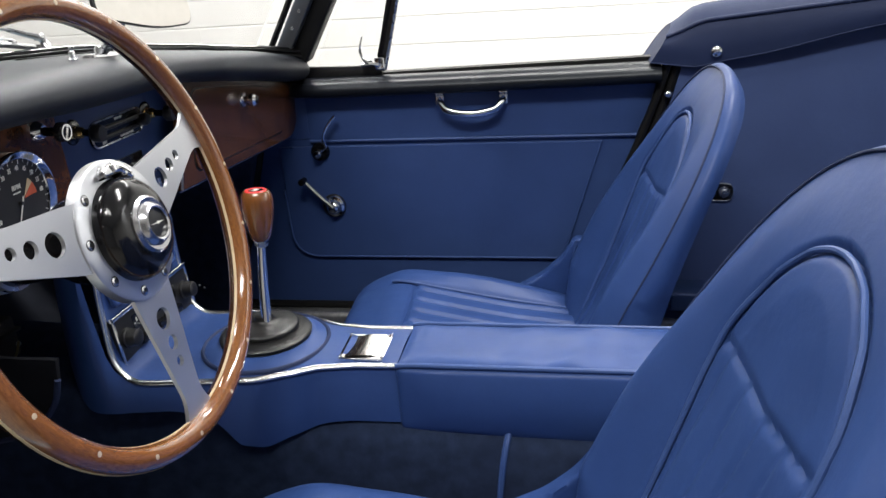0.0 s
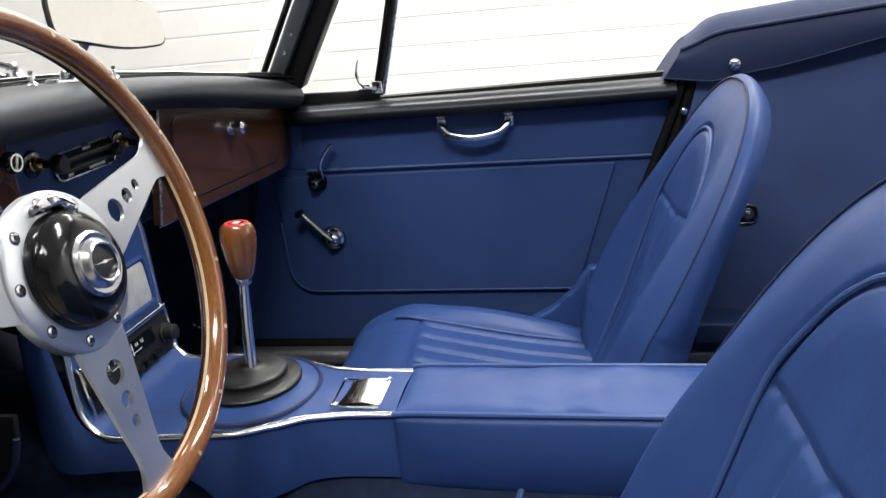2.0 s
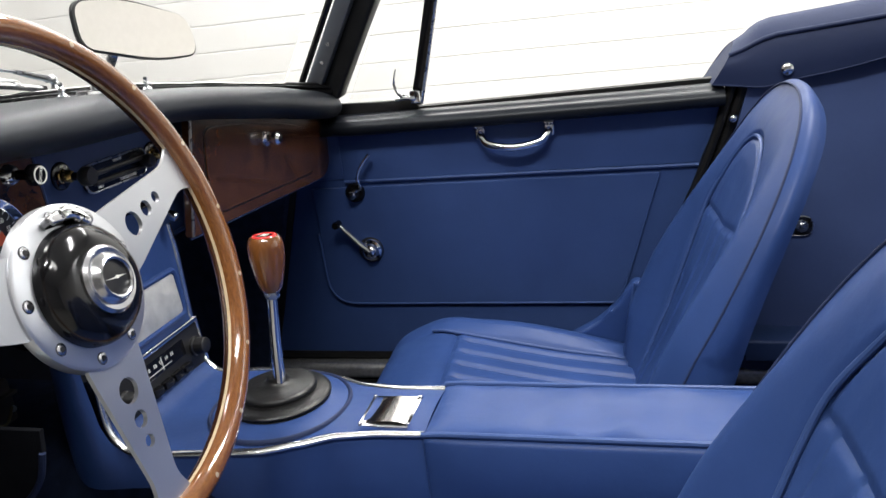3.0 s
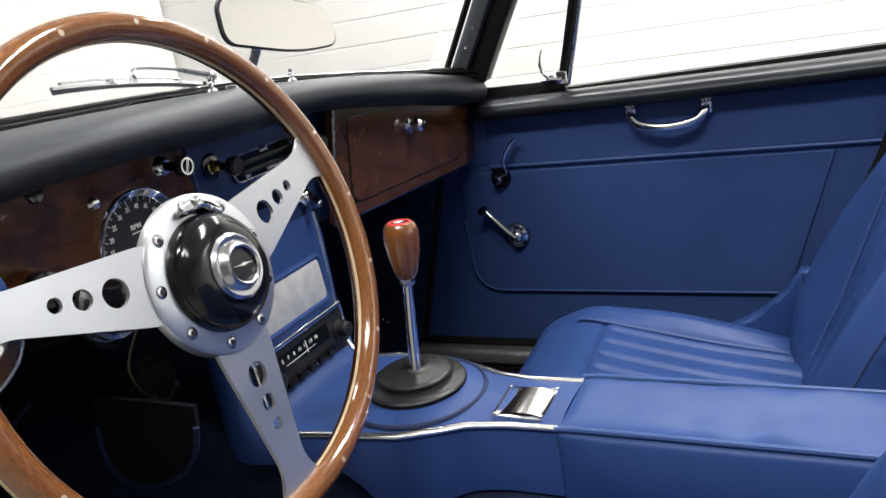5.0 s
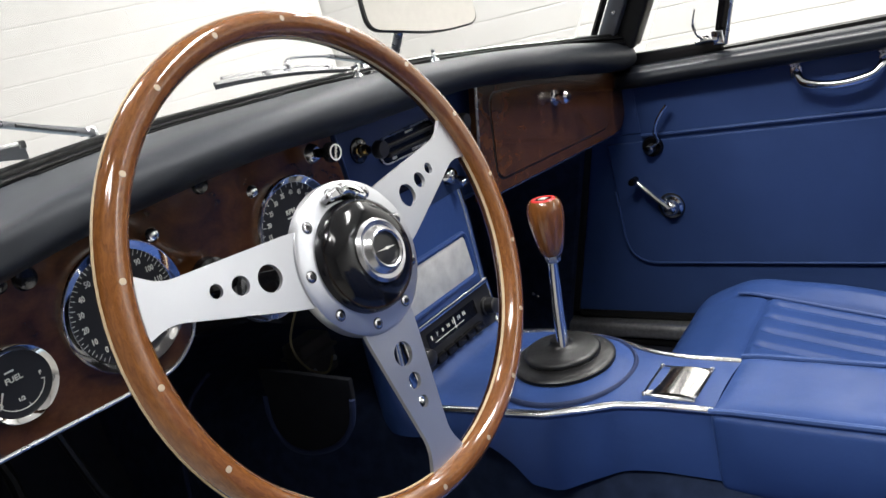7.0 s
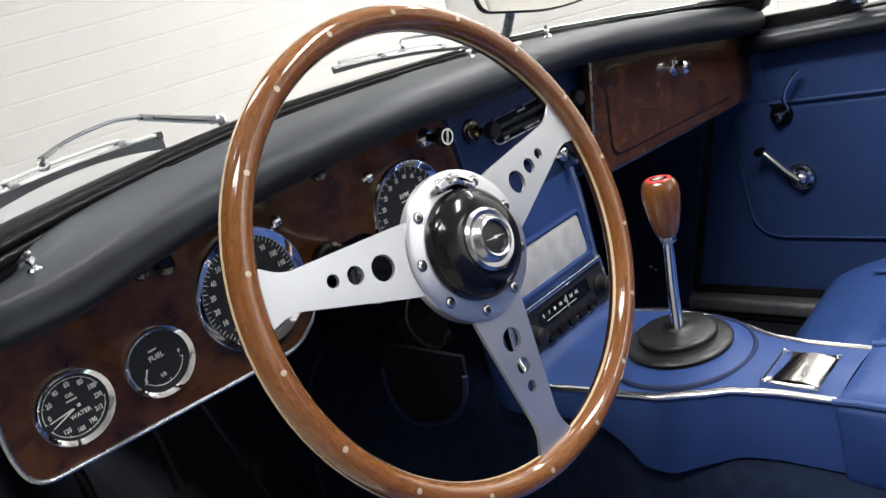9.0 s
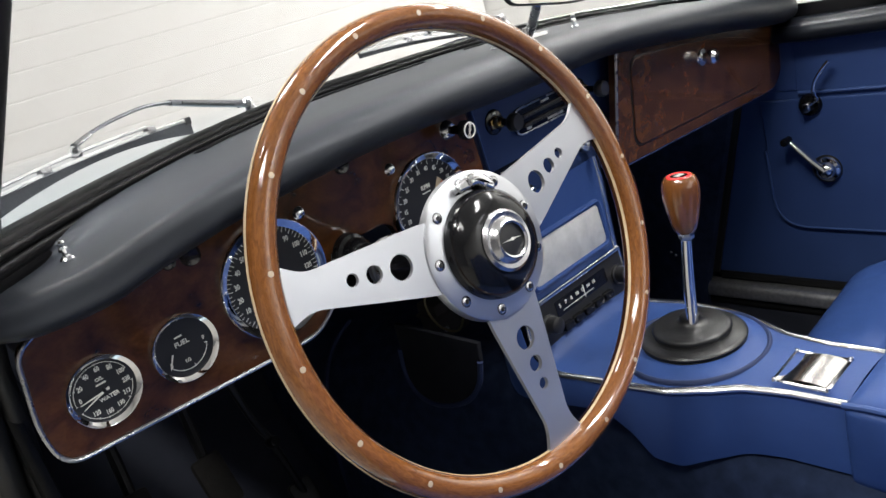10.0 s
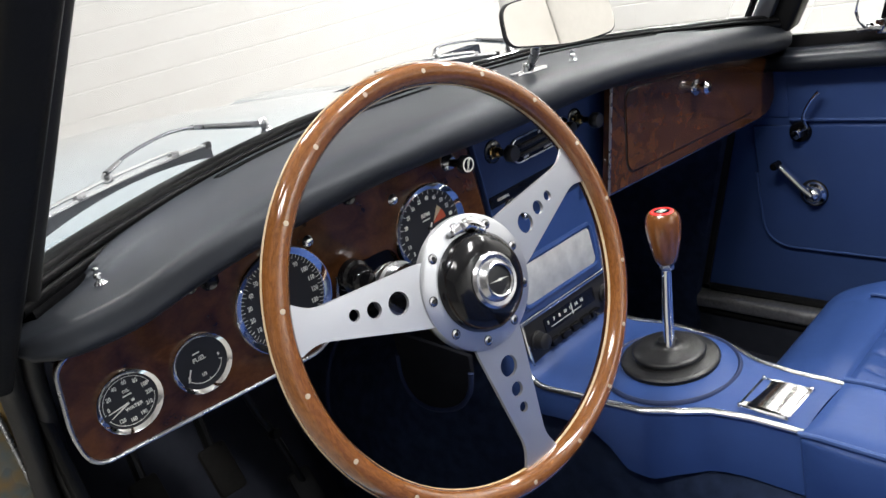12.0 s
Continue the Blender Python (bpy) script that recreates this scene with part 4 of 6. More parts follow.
part("needle", prism([(0.0, -0.0006), (0.0118, -0.0002), (0.0118, 0.0002), (0.0, 0.0006)], 0.0006, m @ pose(-0.0115, -0.0002, 0.002, 0, 0, 243)), WHITE_INK, G, smooth=False)

G, m = gauge("speedometer", "large round black speedometer with chrome bezel", -0.388, 0.842, 0.0520)
ticks(G, m, 0.0435, 232, -52, 56, 0.0042, 0.00028)
numerals(G, m, 0.0350, 225, -45, ("0", "10", "20", "30", "40", "50", "60", "70", "80", "90", "100", "110", "120", "130", "140"), 0.0060)
part("odometer_window", prism(fillet([(-0.012, -0.019), (0.012, -0.019), (0.012, -0.013), (-0.012, -0.013)], 0.001, 2), 0.0004, m), BLACK_GLOSS, G)
words("MPH", 0.0060, m @ Matrix.Translation((0, 0.014, 0.0003)), WHITE_INK, G)
needle(G, m, 232, 0.036, 0.0009)

G, m = gauge("tachometer", "large round black rev counter with red sector and chrome bezel", -0.199, 0.836, 0.0500)
ticks(G, m, 0.0418, 225, -25, 24, 0.0045, 0.00035)
numerals(G, m, 0.0335, 215, 8, ("5", "10", "15", "20", "25", "30", "35", "40", "45", "50", "55", "60"), 0.0058)
words("RPM", 0.0066, m @ Matrix.Translation((-0.002, 0.016, 0.0003)), WHITE_INK, G)
bar(G, m, -0.002, 0.0105, 0.011, 0.0013)
part("red_sector", prism([(0.026 * math.cos(radians(a)), 0.026 * math.sin(radians(a))) for a in range(8, 38, 4)] + [(0.007, 0.003)], 0.0003, m), RED_INK, G, "red warning sector", smooth=False)
part("amber_sector", prism([(0.026 * math.cos(radians(a)), 0.026 * math.sin(radians(a))) for a in range(36, 56, 4)] + [(0.007, 0.0045)], 0.0003, m), PALE, G, "amber warning sector", smooth=False)
needle(G, m, 245, 0.034, 0.0009)

# ---- controls on the centre fascia ----
CHOKE = thing("choke_knob", "black pull knob with white ringed face and chrome collar", "knob")
part("collar", lathe([(0, 0.008), (0.006, 0.008), (0.0085, 0.005), (0.0100, 0.0)], 24, on_dash(-0.155, 0.8955, 0.0)), CHROME, CHOKE)
part("stem", lathe([(0.0045, 0.0), (0.0045, 0.026)], 16, on_dash(-0.155, 0.8955, 0.004)), BLACK_GLOSS, CHOKE)
part("knob", lathe([(0, 0.010), (0.0080, 0.010), (0.0096, 0.008), (0.0096, 0.002), (0.007, 0.0), (0, 0.0)], 28, on_dash(-0.155, 0.8955, 0.022)), BLACK_GLOSS, CHOKE)
part("ring", lathe([(0.0066, 0.0102), (0.0066, 0.0106), (0.0080, 0.0106), (0.0080, 0.0102)], 28, on_dash(-0.155, 0.8955, 0.022)), WHITE_INK, CHOKE, "white ring")
words("CHOKE", 0.0040, on_dash(-0.155, 0.8955, 0.0326) @ pose(0, 0, 0, 0, 0, 70), WHITE_INK, CHOKE)
for y, z, mirrored in ((-0.090, 0.880, 0), (0.062, 0.871, 1)):
    K = thing("heater_pull", "black round heater pull knob with a brass collar", "knob", "heater pull knobs")
    part("escutcheon", lathe([(0, 0.003), (0.0115, 0.003), (0.0135, 0.0015), (0.0138, 0.0)], 30, on_dash(y, z, 0.001)), BLACK_GLOSS, K, "black disc")
    part("brass_nut", lathe([(0, 0.012), (0.0045, 0.012), (0.0062, 0.009), (0.0062, 0.002), (0.0080, 0.0)], 20, on_dash(y, z, 0.003)), BRASS, K, "brass centre nut")
    words("AIR" if not mirrored else "FAN", 0.0030, on_dash(y, z + 0.0095, 0.0043), WHITE_INK, K)
    part("stem", lathe([(0.004, 0.0), (0.004, 0.026)], 12, on_dash(y, z, 0.009)), BLACK_GLOSS, K)
    part("knob", lathe([(0, 0.012), (0.0080, 0.012), (0.0095, 0.009), (0.0095, 0.003), (0.007, 0.0), (0, 0)], 24, on_dash(y, z, 0.024 + 0.004 * mirrored)), BLACK_SATIN, K)
    K.matrix_world = RECESS
H = thing("heater_control", "black heater slide control in a chrome frame", "heater control")
h_out = fillet([(-0.054, -0.0145), (0.054, -0.0145), (0.054, 0.0145), (-0.054, 0.0145)], 0.0135, 8)
hm = on_dash(-0.008, 0.868, 0.001) @ pose(0, 0, 0, 0, 0, 0)
part("frame", sweep(bmesh.new(), [hm @ Vector((p[0], p[1], 0.004)) for p in h_out], circle(0.0011, 8), closed=True, up=(1, 0, 0.1)), STEEL, H, "slim bright frame")
part("plate", prism(h_out, 0.004, hm), BLACK_GLOSS, H)
for q in (-0.006, 0.004):
    part("slot_bar", prism(fillet([(-0.042, q - 0.002), (0.046, q - 0.002), (0.046, q + 0.002), (-0.042, q + 0.002)], 0.002, 3), 0.004, hm @ Matrix.Translation((0, 0, 0.004)), 0.001), BLACK_SATIN, H)
part("slider", lathe([(0, 0.014), (0.006, 0.013), (0.008, 0.009), (0.006, 0.0)], 18, hm @ Matrix.Translation((0.047, 0.000, 0.004))), BLACK_SATIN, H)
words("MIN", 0.0046, hm @ Matrix.Translation((-0.032, -0.0105, 0.0044)), WHITE_INK, H)
words("TEMPERATURE", 0.0046, hm @ Matrix.Translation((0.016, -0.0105, 0.0044)), WHITE_INK, H)
words("DEFROST", 0.0036, hm @ Matrix.Translation((0.002, 0.0108, 0.0044)), WHITE_INK, H)
H.matrix_world = RECESS
T = thing("toggle_switch_plate", "black switch plate with two chrome toggle switches", "switch")
part("plate", prism(fillet([(-0.045, -0.007), (0.105, -0.007), (0.105, 0.007), (-0.045, 0.007)], 0.002, 3), 0.002, on_dash(-0.065, 0.823, 0.001), 0.0006), BLACK_GLOSS, T)
words("NORMAL", 0.0050, on_dash(-0.087, 0.8235, 0.0034), WHITE_INK, T)
for y in (-0.075, 0.058):
    part("bush", lathe([(0, 0.009), (0.007, 0.009), (0.0105, 0.006), (0.0115, 0.002), (0.0125, 0.0)], 20, on_dash(y, 0.806, 0.001)), CHROME, T)
    part("toggle", lathe([(0, 0.022), (0.005, 0.021), (0.0060, 0.017), (0.0032, 0.0)], 14, on_dash(y, 0.806, 0.005) @ pose(0, 0, 0, 25, 0, 0)), CHROME, T)

T.matrix_world = RECESS

# ---- mirror ----
MIR = thing("rear_view_mirror", "round-cornered rear view mirror on a stalk from the dashboard", "mirror")
mf = top_at(0.036, -0.182)
MF = frame_of((-0.1089, 0.0197, 1.006), (0.987, -0.121, 0.105))
part("foot", prism(fillet([(-0.029, -0.009), (0.029, -0.009), (0.029, 0.009), (-0.029, 0.009)], 0.007, 5), 0.004, Matrix.Translation(mf + Vector((0, 0, 0.0005))) @ pose(0, 0, 0, 0, 0, 90) @ pose(0, 0, 0, 0, 3, 0), 0.0015), CHROME, MIR, "chrome foot")
part("stalk_nut", lathe([(0, 0.010), (0.0055, 0.009), (0.0075, 0.006), (0.0075, 0.002), (0.009, 0.0)], 18, Matrix.Translation(mf + Vector((0, 0, 0.004)))), CHROME, MIR)
part("stalk", tube([mf + Vector((0, 0, 0.004)), mf.lerp(Vector((-0.124, -0.004, 0.984)), 0.5), Vector((-0.124, -0.004, 0.984)), Vector((-0.119, -0.001, 0.999))], 0.0050, 12, scale=lambda t: 1.15 - 0.2 * t), STEEL, MIR, "grey metal stalk")
mo = fillet([(-0.0750, 0.0315), (-0.012, 0.0325), (0.0865, 0.0095), (0.0890, -0.0345), (0.020, -0.0345), (-0.0785, -0.0135)], [0.017, 0.06, 0.020, 0.018, 0.06, 0.016], 10)
part("housing", prism(mo, 0.0045, MF @ Matrix.Translation((0, 0, -0.0045)), 0.0012, 2), BLACK_SATIN, MIR, "black mirror rim")
part("mirror_glass", prism([(a * 0.977 + 0.0002, b * 0.945) for a, b in [(p[0], p[1]) for p in mo]], 0.0008, MF @ Matrix.Translation((0, 0, 0.0001))), MIRROR, MIR, "mirror glass")

# ---- wipers ----


def wiper(pivot, arm, blade0, blade1, apron, flare):
    """A parked wiper: a sprung arm, a flat rod with a claw, and a bowed blade between two ends."""
    Wp = thing("windscreen_wiper", "chrome windscreen wiper parked along the windscreen base", "wiper", "wipers", at=pivot)
    o = Vector(pivot)
    A = [Vector(p) - o for p in arm]
    u0, u1 = Vector(blade0) - o, Vector(blade1) - o

    def along(k, rise=0.0):
        return u0.lerp(u1, k) + Vector((0, 0, 0.018 * k * (1 - k) + rise))

    SP = part("spindle", lathe([(0, 0.010), (0.005, 0.0095), (0.0066, 0.005), (0.0055, -0.002), (0.0085, -0.006), (0.0090, -0.020)], 20, frame_of((0, 0, 0), (-0.35, 0, 1), (1, 0, 0))), RING_CHROME, Wp, "dull chrome spindle")
    part("nut", lathe([(0, 0.006), (0.0062, 0.006), (0.0072, 0.004), (0.0072, 0.0)], 6, frame_of(A[0] * 0.10, (-0.35, 0, 1), (1, 0, 0))), RING_CHROME, SP)
    BASE = part("arm_base", sweep(bmesh.new(), [Vector((0, 0, 0.003)), A[0] * 0.5 + Vector((0, 0, 0.001)), A[0]], fillet([(-0.0045, -0.0036), (0.0045, -0.0036), (0.0038, 0.0034), (-0.0038, 0.0034)], 0.0012, 2), scale=lambda t: 1.15 - 0.35 * t), PILLAR, Wp, "grey channel of the arm")
    part("spring", sweep(bmesh.new(), [A[0] * 0.25 + Vector((0.004, 0, 0.0005)), A[0] * 0.88 + Vector((0.004, 0, -0.0002))], circle(0.0020, 8)), BLACK_SATIN, BASE, "dark spring in the arm")
    part("arm", sweep(bmesh.new(), catmull(A, 6), circle(0.0030, 10, 0.0019), scale=lambda t: 1.0 - 0.15 * t), PILLAR, Wp, "flat grey steel rod")
    part("blade_spine", sweep(bmesh.new(), [along(k / 12) for k in range(13)], fillet([(-0.0030, -0.0024), (0.0030, -0.0024), (0.0026, 0.0016), (-0.0026, 0.0016)], 0.0008, 2)), STRIP_CHROME, Wp, "chrome blade spine")
    YK = part("yoke", sweep(bmesh.new(), [along(k / 20, 0.0040 + 0.0016 * math.sin(math.pi * k / 20)) for k in range(4, 20)], fillet([(-0.0024, -0.0016), (0.0024, -0.0016), (0.0020, 0.0018), (-0.0020, 0.0018)], 0.0008, 2)), STRIP_CHROME, Wp, "bright blade yoke")
    for k in (0.2, 0.66):
        part("yoke_clip", sweep(bmesh.new(), [along(k - 0.018, 0.0015), along(k + 0.018, 0.0015)], fillet([(-0.0036, -0.0030), (0.0036, -0.0030), (0.0032, 0.0034), (-0.0032, 0.0034)], 0.0010, 2)), RING_CHROME, YK)
    part("end_cap", sweep(bmesh.new(), [along(0.0, -0.0005), along(0.028, -0.0005)], fillet([(-0.0036, -0.0045), (0.0036, -0.0045), (0.0032, 0.0028), (-0.0032, 0.0028)], 0.0012, 2)), BLACK_SATIN, Wp, "black blade end cap")
    # the rubber: a thin skirt, deeper towards its ends
    bm = bmesh.new()
    rows = []
    for k in range(33):
        q = k / 32
        deep = apron * (0.55 + flare * (q - 0.42) ** 2)
        rows.append([bm.verts.new(along(q, -0.0022) + Vector((d, 0, h))) for d, h in ((-0.0022, 0.0), (0.0022, 0.0), (0.0014, -deep), (-0.0014, -deep))])
    for P, Q in zip(rows, rows[1:]):
        for j in range(4):
            bm.faces.new((P[j], P[(j + 1) % 4], Q[(j + 1) % 4], Q[j]))
    bm.faces.new(rows[0][::-1])
    bm.faces.new(rows[-1])
    RB = part("blade_rubber", bm, WIPER_RUBBER, Wp, "grey-black rubber wiper blade", smooth=False)
    for k in range(22):
        q = 0.10 + 0.024 * k
        deep = apron * (0.55 + flare * (q - 0.42) ** 2)
        part("rubber_dimple", prism([(-0.0014, -0.0005), (0.0014, -0.0005), (0.0014, 0.0005), (-0.0014, 0.0005)], 0.0003, frame_of(along(q, -0.0022 - 0.5 * deep) + Vector((0.0026, 0, 0)), (1, 0.40, 0.08))), BLACK_SATIN, RB, smooth=False)
    # claw from the rod to the blade
    mid = along(max(0.05, min(0.95, (A[-1] - u0).dot(u1 - u0) / (u1 - u0).length_squared)))
    CL = part("claw", sweep(bmesh.new(), [A[-2].lerp(A[-1], 0.25), A[-1], A[-1].lerp(mid, 0.55), mid + Vector((0, 0, 0.003))], circle(0.0042, 10, 0.0026), scale=lambda t: 0.85 + 0.5 * t), RING_CHROME, Wp, "dull chrome claw")
    part("claw_ring", lathe([(0.0030, 0.0042), (0.0048, 0.0042), (0.0052, 0.0030), (0.0052, 0.0)], 20, frame_of(A[-1].lerp(mid, 0.45), (1, -0.4, 0.4))), STRIP_CHROME, CL)
    part("claw_pin", lathe([(0, 0.0050), (0.0014, 0.0048), (0.0018, 0.0036), (0.0, 0.0036)], 14, frame_of(A[-1].lerp(mid, 0.45), (1, -0.4, 0.4))), BLACK_SATIN, CL)
    return Wp


wiper((-0.391, -0.2265, 0.961), [(-0.3263, -0.3429, 0.9955), (-0.3082, -0.3755, 1.0000), (-0.2881, -0.4117, 0.9988), (-0.2728, -0.4392, 0.9955), (-0.2600, -0.4620, 0.9895)], (-0.318, -0.334, 0.975), (-0.212, -0.578, 0.972), 0.0098, 4.6)
wiper((-0.405, 0.235, 0.953), [(-0.402, 0.165, 0.974), (-0.392, 0.110, 0.982), (-0.378, 0.065, 0.985), (-0.364, 0.045, 0.978)], (-0.366, 0.170, 0.950), (-0.358, -0.078, 0.980), 0.0070, 0.6)

# ---- steering wheel ----
WHEEL = thing("steering_wheel", "wood rimmed steering wheel with three drilled aluminium spokes", "steering wheel")
WM = frame_of((0.022, -0.2856, 0.8403), (0.975, 0.0047, 0.2223))
RW = 0.1822
RIM_Z = -0.0110


def ring_section(part_of, n=64, R=RW):
    """A ring with the given (radial, height) section."""
    bm = bmesh.new()
    rings = []
    for k in range(n):
        a = 2 * math.pi * k / n
        rings.append([bm.verts.new(WM @ Vector(((R + q) * math.cos(a), (R + q) * math.sin(a), h))) for q, h in part_of])
    m = len(part_of)
    uv = bm.loops.layers.uv.new("grain")
    for k in range(n):
        A, B = rings[k], rings[(k + 1) % n]
        for j in range(m):
            f = bm.faces.new((A[j], A[(j + 1) % m], B[(j + 1) % m], B[j]))
            for loop, a, b in zip(f.loops, (k, k, k + 1, k + 1), (j, j + 1, j + 1, j)):
                loop[uv].uv = (2 * math.pi * R * a / n, 0.0027 * b)
    return bm


front = [(0.0100 * math.cos(radians(a)), RIM_Z + 0.0014 + 0.0104 * math.sin(radians(a))) for a in range(0, 181, 15)]
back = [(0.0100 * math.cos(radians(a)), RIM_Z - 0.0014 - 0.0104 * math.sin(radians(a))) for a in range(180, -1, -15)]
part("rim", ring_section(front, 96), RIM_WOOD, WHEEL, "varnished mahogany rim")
part("rim_back", ring_section(back, 96), RIM_SHADE, WHEEL, "varnished mahogany rim back in a shaded tone")
part("rim_core", ring_section([(q, RIM_Z + h) for q, h in ((-0.0104, -0.0014), (0.0104, -0.0014), (0.0104, 0.0014), (-0.0104, 0.0014))], 96), PALE, WHEEL, "pale laminated rim core")
for k in range(18):
    a = radians(81.9 + 20 * k)
    part("rivet", lathe([(0, 0.0004), (0.0020, 0.0003), (0.0024, -0.0006)], 12, WM @ Matrix.Translation((RW * math.cos(a), RW * math.sin(a), RIM_Z + 0.0116))), RIVET, WHEEL)


def plate(outline, holes, thick, m):
    """A flat plate with holes through it."""
    bm = bmesh.new()
    edges = []
    for loop in [outline] + holes:
        vs = [bm.verts.new((p[0], p[1], 0)) for p in loop]
        edges += [bm.edges.new((vs[i], vs[(i + 1) % len(vs)])) for i in range(len(vs))]
    bmesh.ops.triangle_fill(bm, use_beauty=True, edges=edges)
    ext = bmesh.ops.extrude_face_region(bm, geom=bm.faces[:])
    for v in ext["geom"]:
        if isinstance(v, bmesh.types.BMVert):
            v.co.z += thick
    bm.transform(m)
    return bm


HUB_Z = -0.007
for ang in (167.3, 16.9, -90.4):
    out = fillet([(0.045, -0.0275), (0.060, -0.0265), (0.155, -0.0125), (0.1725, -0.021), (0.1725, 0.021), (0.155, 0.0125), (0.060, 0.0265), (0.045, 0.0275)], [0, 0.01, 0.02, 0, 0, 0.02, 0.01, 0], 5)
    holes = [[(c + r * math.cos(2 * math.pi * k / 24), r * math.sin(2 * math.pi * k / 24)) for k in range(24)] for c, r in ((0.0805, 0.0096), (0.1032, 0.0066), (0.1210, 0.0048))]
    slope = math.degrees(math.atan2(RIM_Z - HUB_Z, 0.115))
    part("spoke", plate(out, holes, 0.0035, WM @ pose(0, 0, 0, 0, 0, ang) @ Matrix.Translation((0.055, 0, HUB_Z - 0.002)) @ pose(0, 0, 0, 0, -slope, 0) @ Matrix.Translation((-0.055, 0, 0))), SATIN, WHEEL, "drilled satin aluminium spoke", sharp=25)
part("hub_plate", lathe([(0.030, 0.0045), (0.0560, 0.0045), (0.0585, 0.003), (0.0592, 0.0), (0.0592, -0.005), (0.030, -0.006)], 64, WM @ Matrix.Translation((0, 0, HUB_Z))), SATIN, WHEEL, "satin aluminium hub plate")
for k in range(9):
    a = radians(134 + 40 * k)
    mm = WM @ Matrix.Translation((0.0508 * math.cos(a), 0.0508 * math.sin(a), HUB_Z + 0.0045))
    S = part("hub_screw", lathe([(0, 0.0012), (0.0030, 0.0012), (0.0038, 0.0008), (0.0040, 0.0)], 18, mm), RING_CHROME, WHEEL)
    part("recess", lathe([(0.0040, 0.0003), (0.0045, 0.0003)], 20, mm), BLACK_SATIN, S, "dark recess round the screw")
    part("socket", lathe([(0, 0.0003), (0.0021, 0.0003)], 6, mm @ Matrix.Translation((0, 0, 0.0011))), BLACK_SATIN, S)
BOSS = part("boss", lathe([(0.0430, -0.004), (0.0430, 0.003), (0.0416, 0.0085), (0.0375, 0.0135), (0.0310, 0.0172), (0.0235, 0.0192), (0.0, 0.0200)], 56, WM @ Matrix.Translation((0, 0, HUB_Z + 0.006))), BLACK_GLOSS, WHEEL, "glossy black domed boss")
part("boss_ring", lathe([(0.0242, 0.016), (0.0238, 0.0205), (0.0215, 0.0226), (0.0182, 0.0220), (0.0168, 0.0236), (0.0156, 0.0262), (0.0138, 0.0272), (0.0124, 0.0264), (0.0120, 0.022)], 48, WM @ Matrix.Translation((0, 0, HUB_Z + 0.006))), RING_CHROME, BOSS, "stepped chrome ring")
part("horn_push", lathe([(0, 0.0252), (0.007, 0.0250), (0.0122, 0.0242)], 36, WM @ Matrix.Translation((0, 0, HUB_Z + 0.006))), BLACK_SATIN, BOSS, "dark horn push")
part("emblem", prism([(-0.0125, -0.0003), (-0.001, -0.0008), (0.0015, -0.0016), (0.0035, -0.0004), (0.0125, 0.0002), (0.003, 0.0010), (0.0005, 0.0018), (-0.001, 0.0003)], 0.0004, WM @ Matrix.Translation((0, 0, HUB_Z + 0.0313)) @ pose(0, 0, 0, 0, 0, -8) @ Matrix.Scale(0.84, 4)), WHITE_INK, BOSS, "small silver emblem bar")
# the trafficator lever above the boss
to = fillet([(-0.0030, -0.0042), (-0.0040, 0.0050), (0.0070, 0.0062), (0.0150, 0.0010), (0.0195, -0.0090), (0.0165, -0.0150), (0.0105, -0.0115), (0.0050, -0.0050)], [0.003, 0.004, 0.008, 0.008, 0.005, 0.004, 0.006, 0.006], 6)
TM = WM @ Matrix.Translation((0.0025, 0.0480, HUB_Z + 0.004)) @ pose(0, 0, 0, -14, 6, 0)
TL = part("trafficator", prism(to, 0.011, TM, 0.0046, 5), CHROME, WHEEL, "chrome trafficator lever")
stub = fillet([(-0.0165, -0.0035), (-0.0160, 0.0030), (-0.0030, 0.0050), (-0.0030, -0.0042)], [0.003, 0.003, 0.001, 0.001], 4)
part("lever_stub", prism(stub, 0.0085, TM, 0.0022, 3), RING_CHROME, TL, "dull metal stub of the lever")
part("lever_screw", lathe([(0, 0.0012), (0.0022, 0.0010), (0.0027, 0.0)], 14, WM @ Matrix.Translation((-0.0105, 0.0482, HUB_Z + 0.0125))), STEEL, TL)

COL = thing("steering_column", "black steering column with chromed collar", "steering column")
part("column_tube", lathe([(0.0, -0.01), (0.038, -0.012), (0.040, -0.020), (0.036, -0.045), (0.028, -0.060), (0.024, -0.075), (0.024, -0.42), (0.0, -0.42)], 36, WM @ Matrix.Translation((0, 0, HUB_Z))), BLACK_GLOSS, COL)
for h in (-0.125, -0.135):
    part("collar", lathe([(0.024, -0.004), (0.0275, -0.003), (0.0275, 0.003), (0.024, 0.004)], 30, WM @ Matrix.Translation((0, 0, h))), STEEL, COL)
part("ignition_lock", lathe([(0, 0.026), (0.010, 0.025), (0.014, 0.020), (0.014, 0.010), (0.017, 0.008), (0.0175, 0.0), (0.0, 0.0)], 24, on_dash(-0.315, 0.835, 0.010)), BLACK_GLOSS, COL)

# ---- console ----
CONSOLE = thing("centre_console", "blue leather centre console with bright edge strips", "console")
NEAR = [(-0.30, -0.105), (-0.144, -0.097), (-0.064, -0.088), (0.000, -0.080), (0.035, -0.064), (0.066, -0.047), (0.110, -0.039), (0.164, -0.037)]
FAR = [(-0.30, 0.110), (-0.144, 0.094), (-0.085, 0.104), (-0.022, 0.099), (0.025, 0.083), (0.063, 0.066), (0.107, 0.060), (0.164, 0.061)]
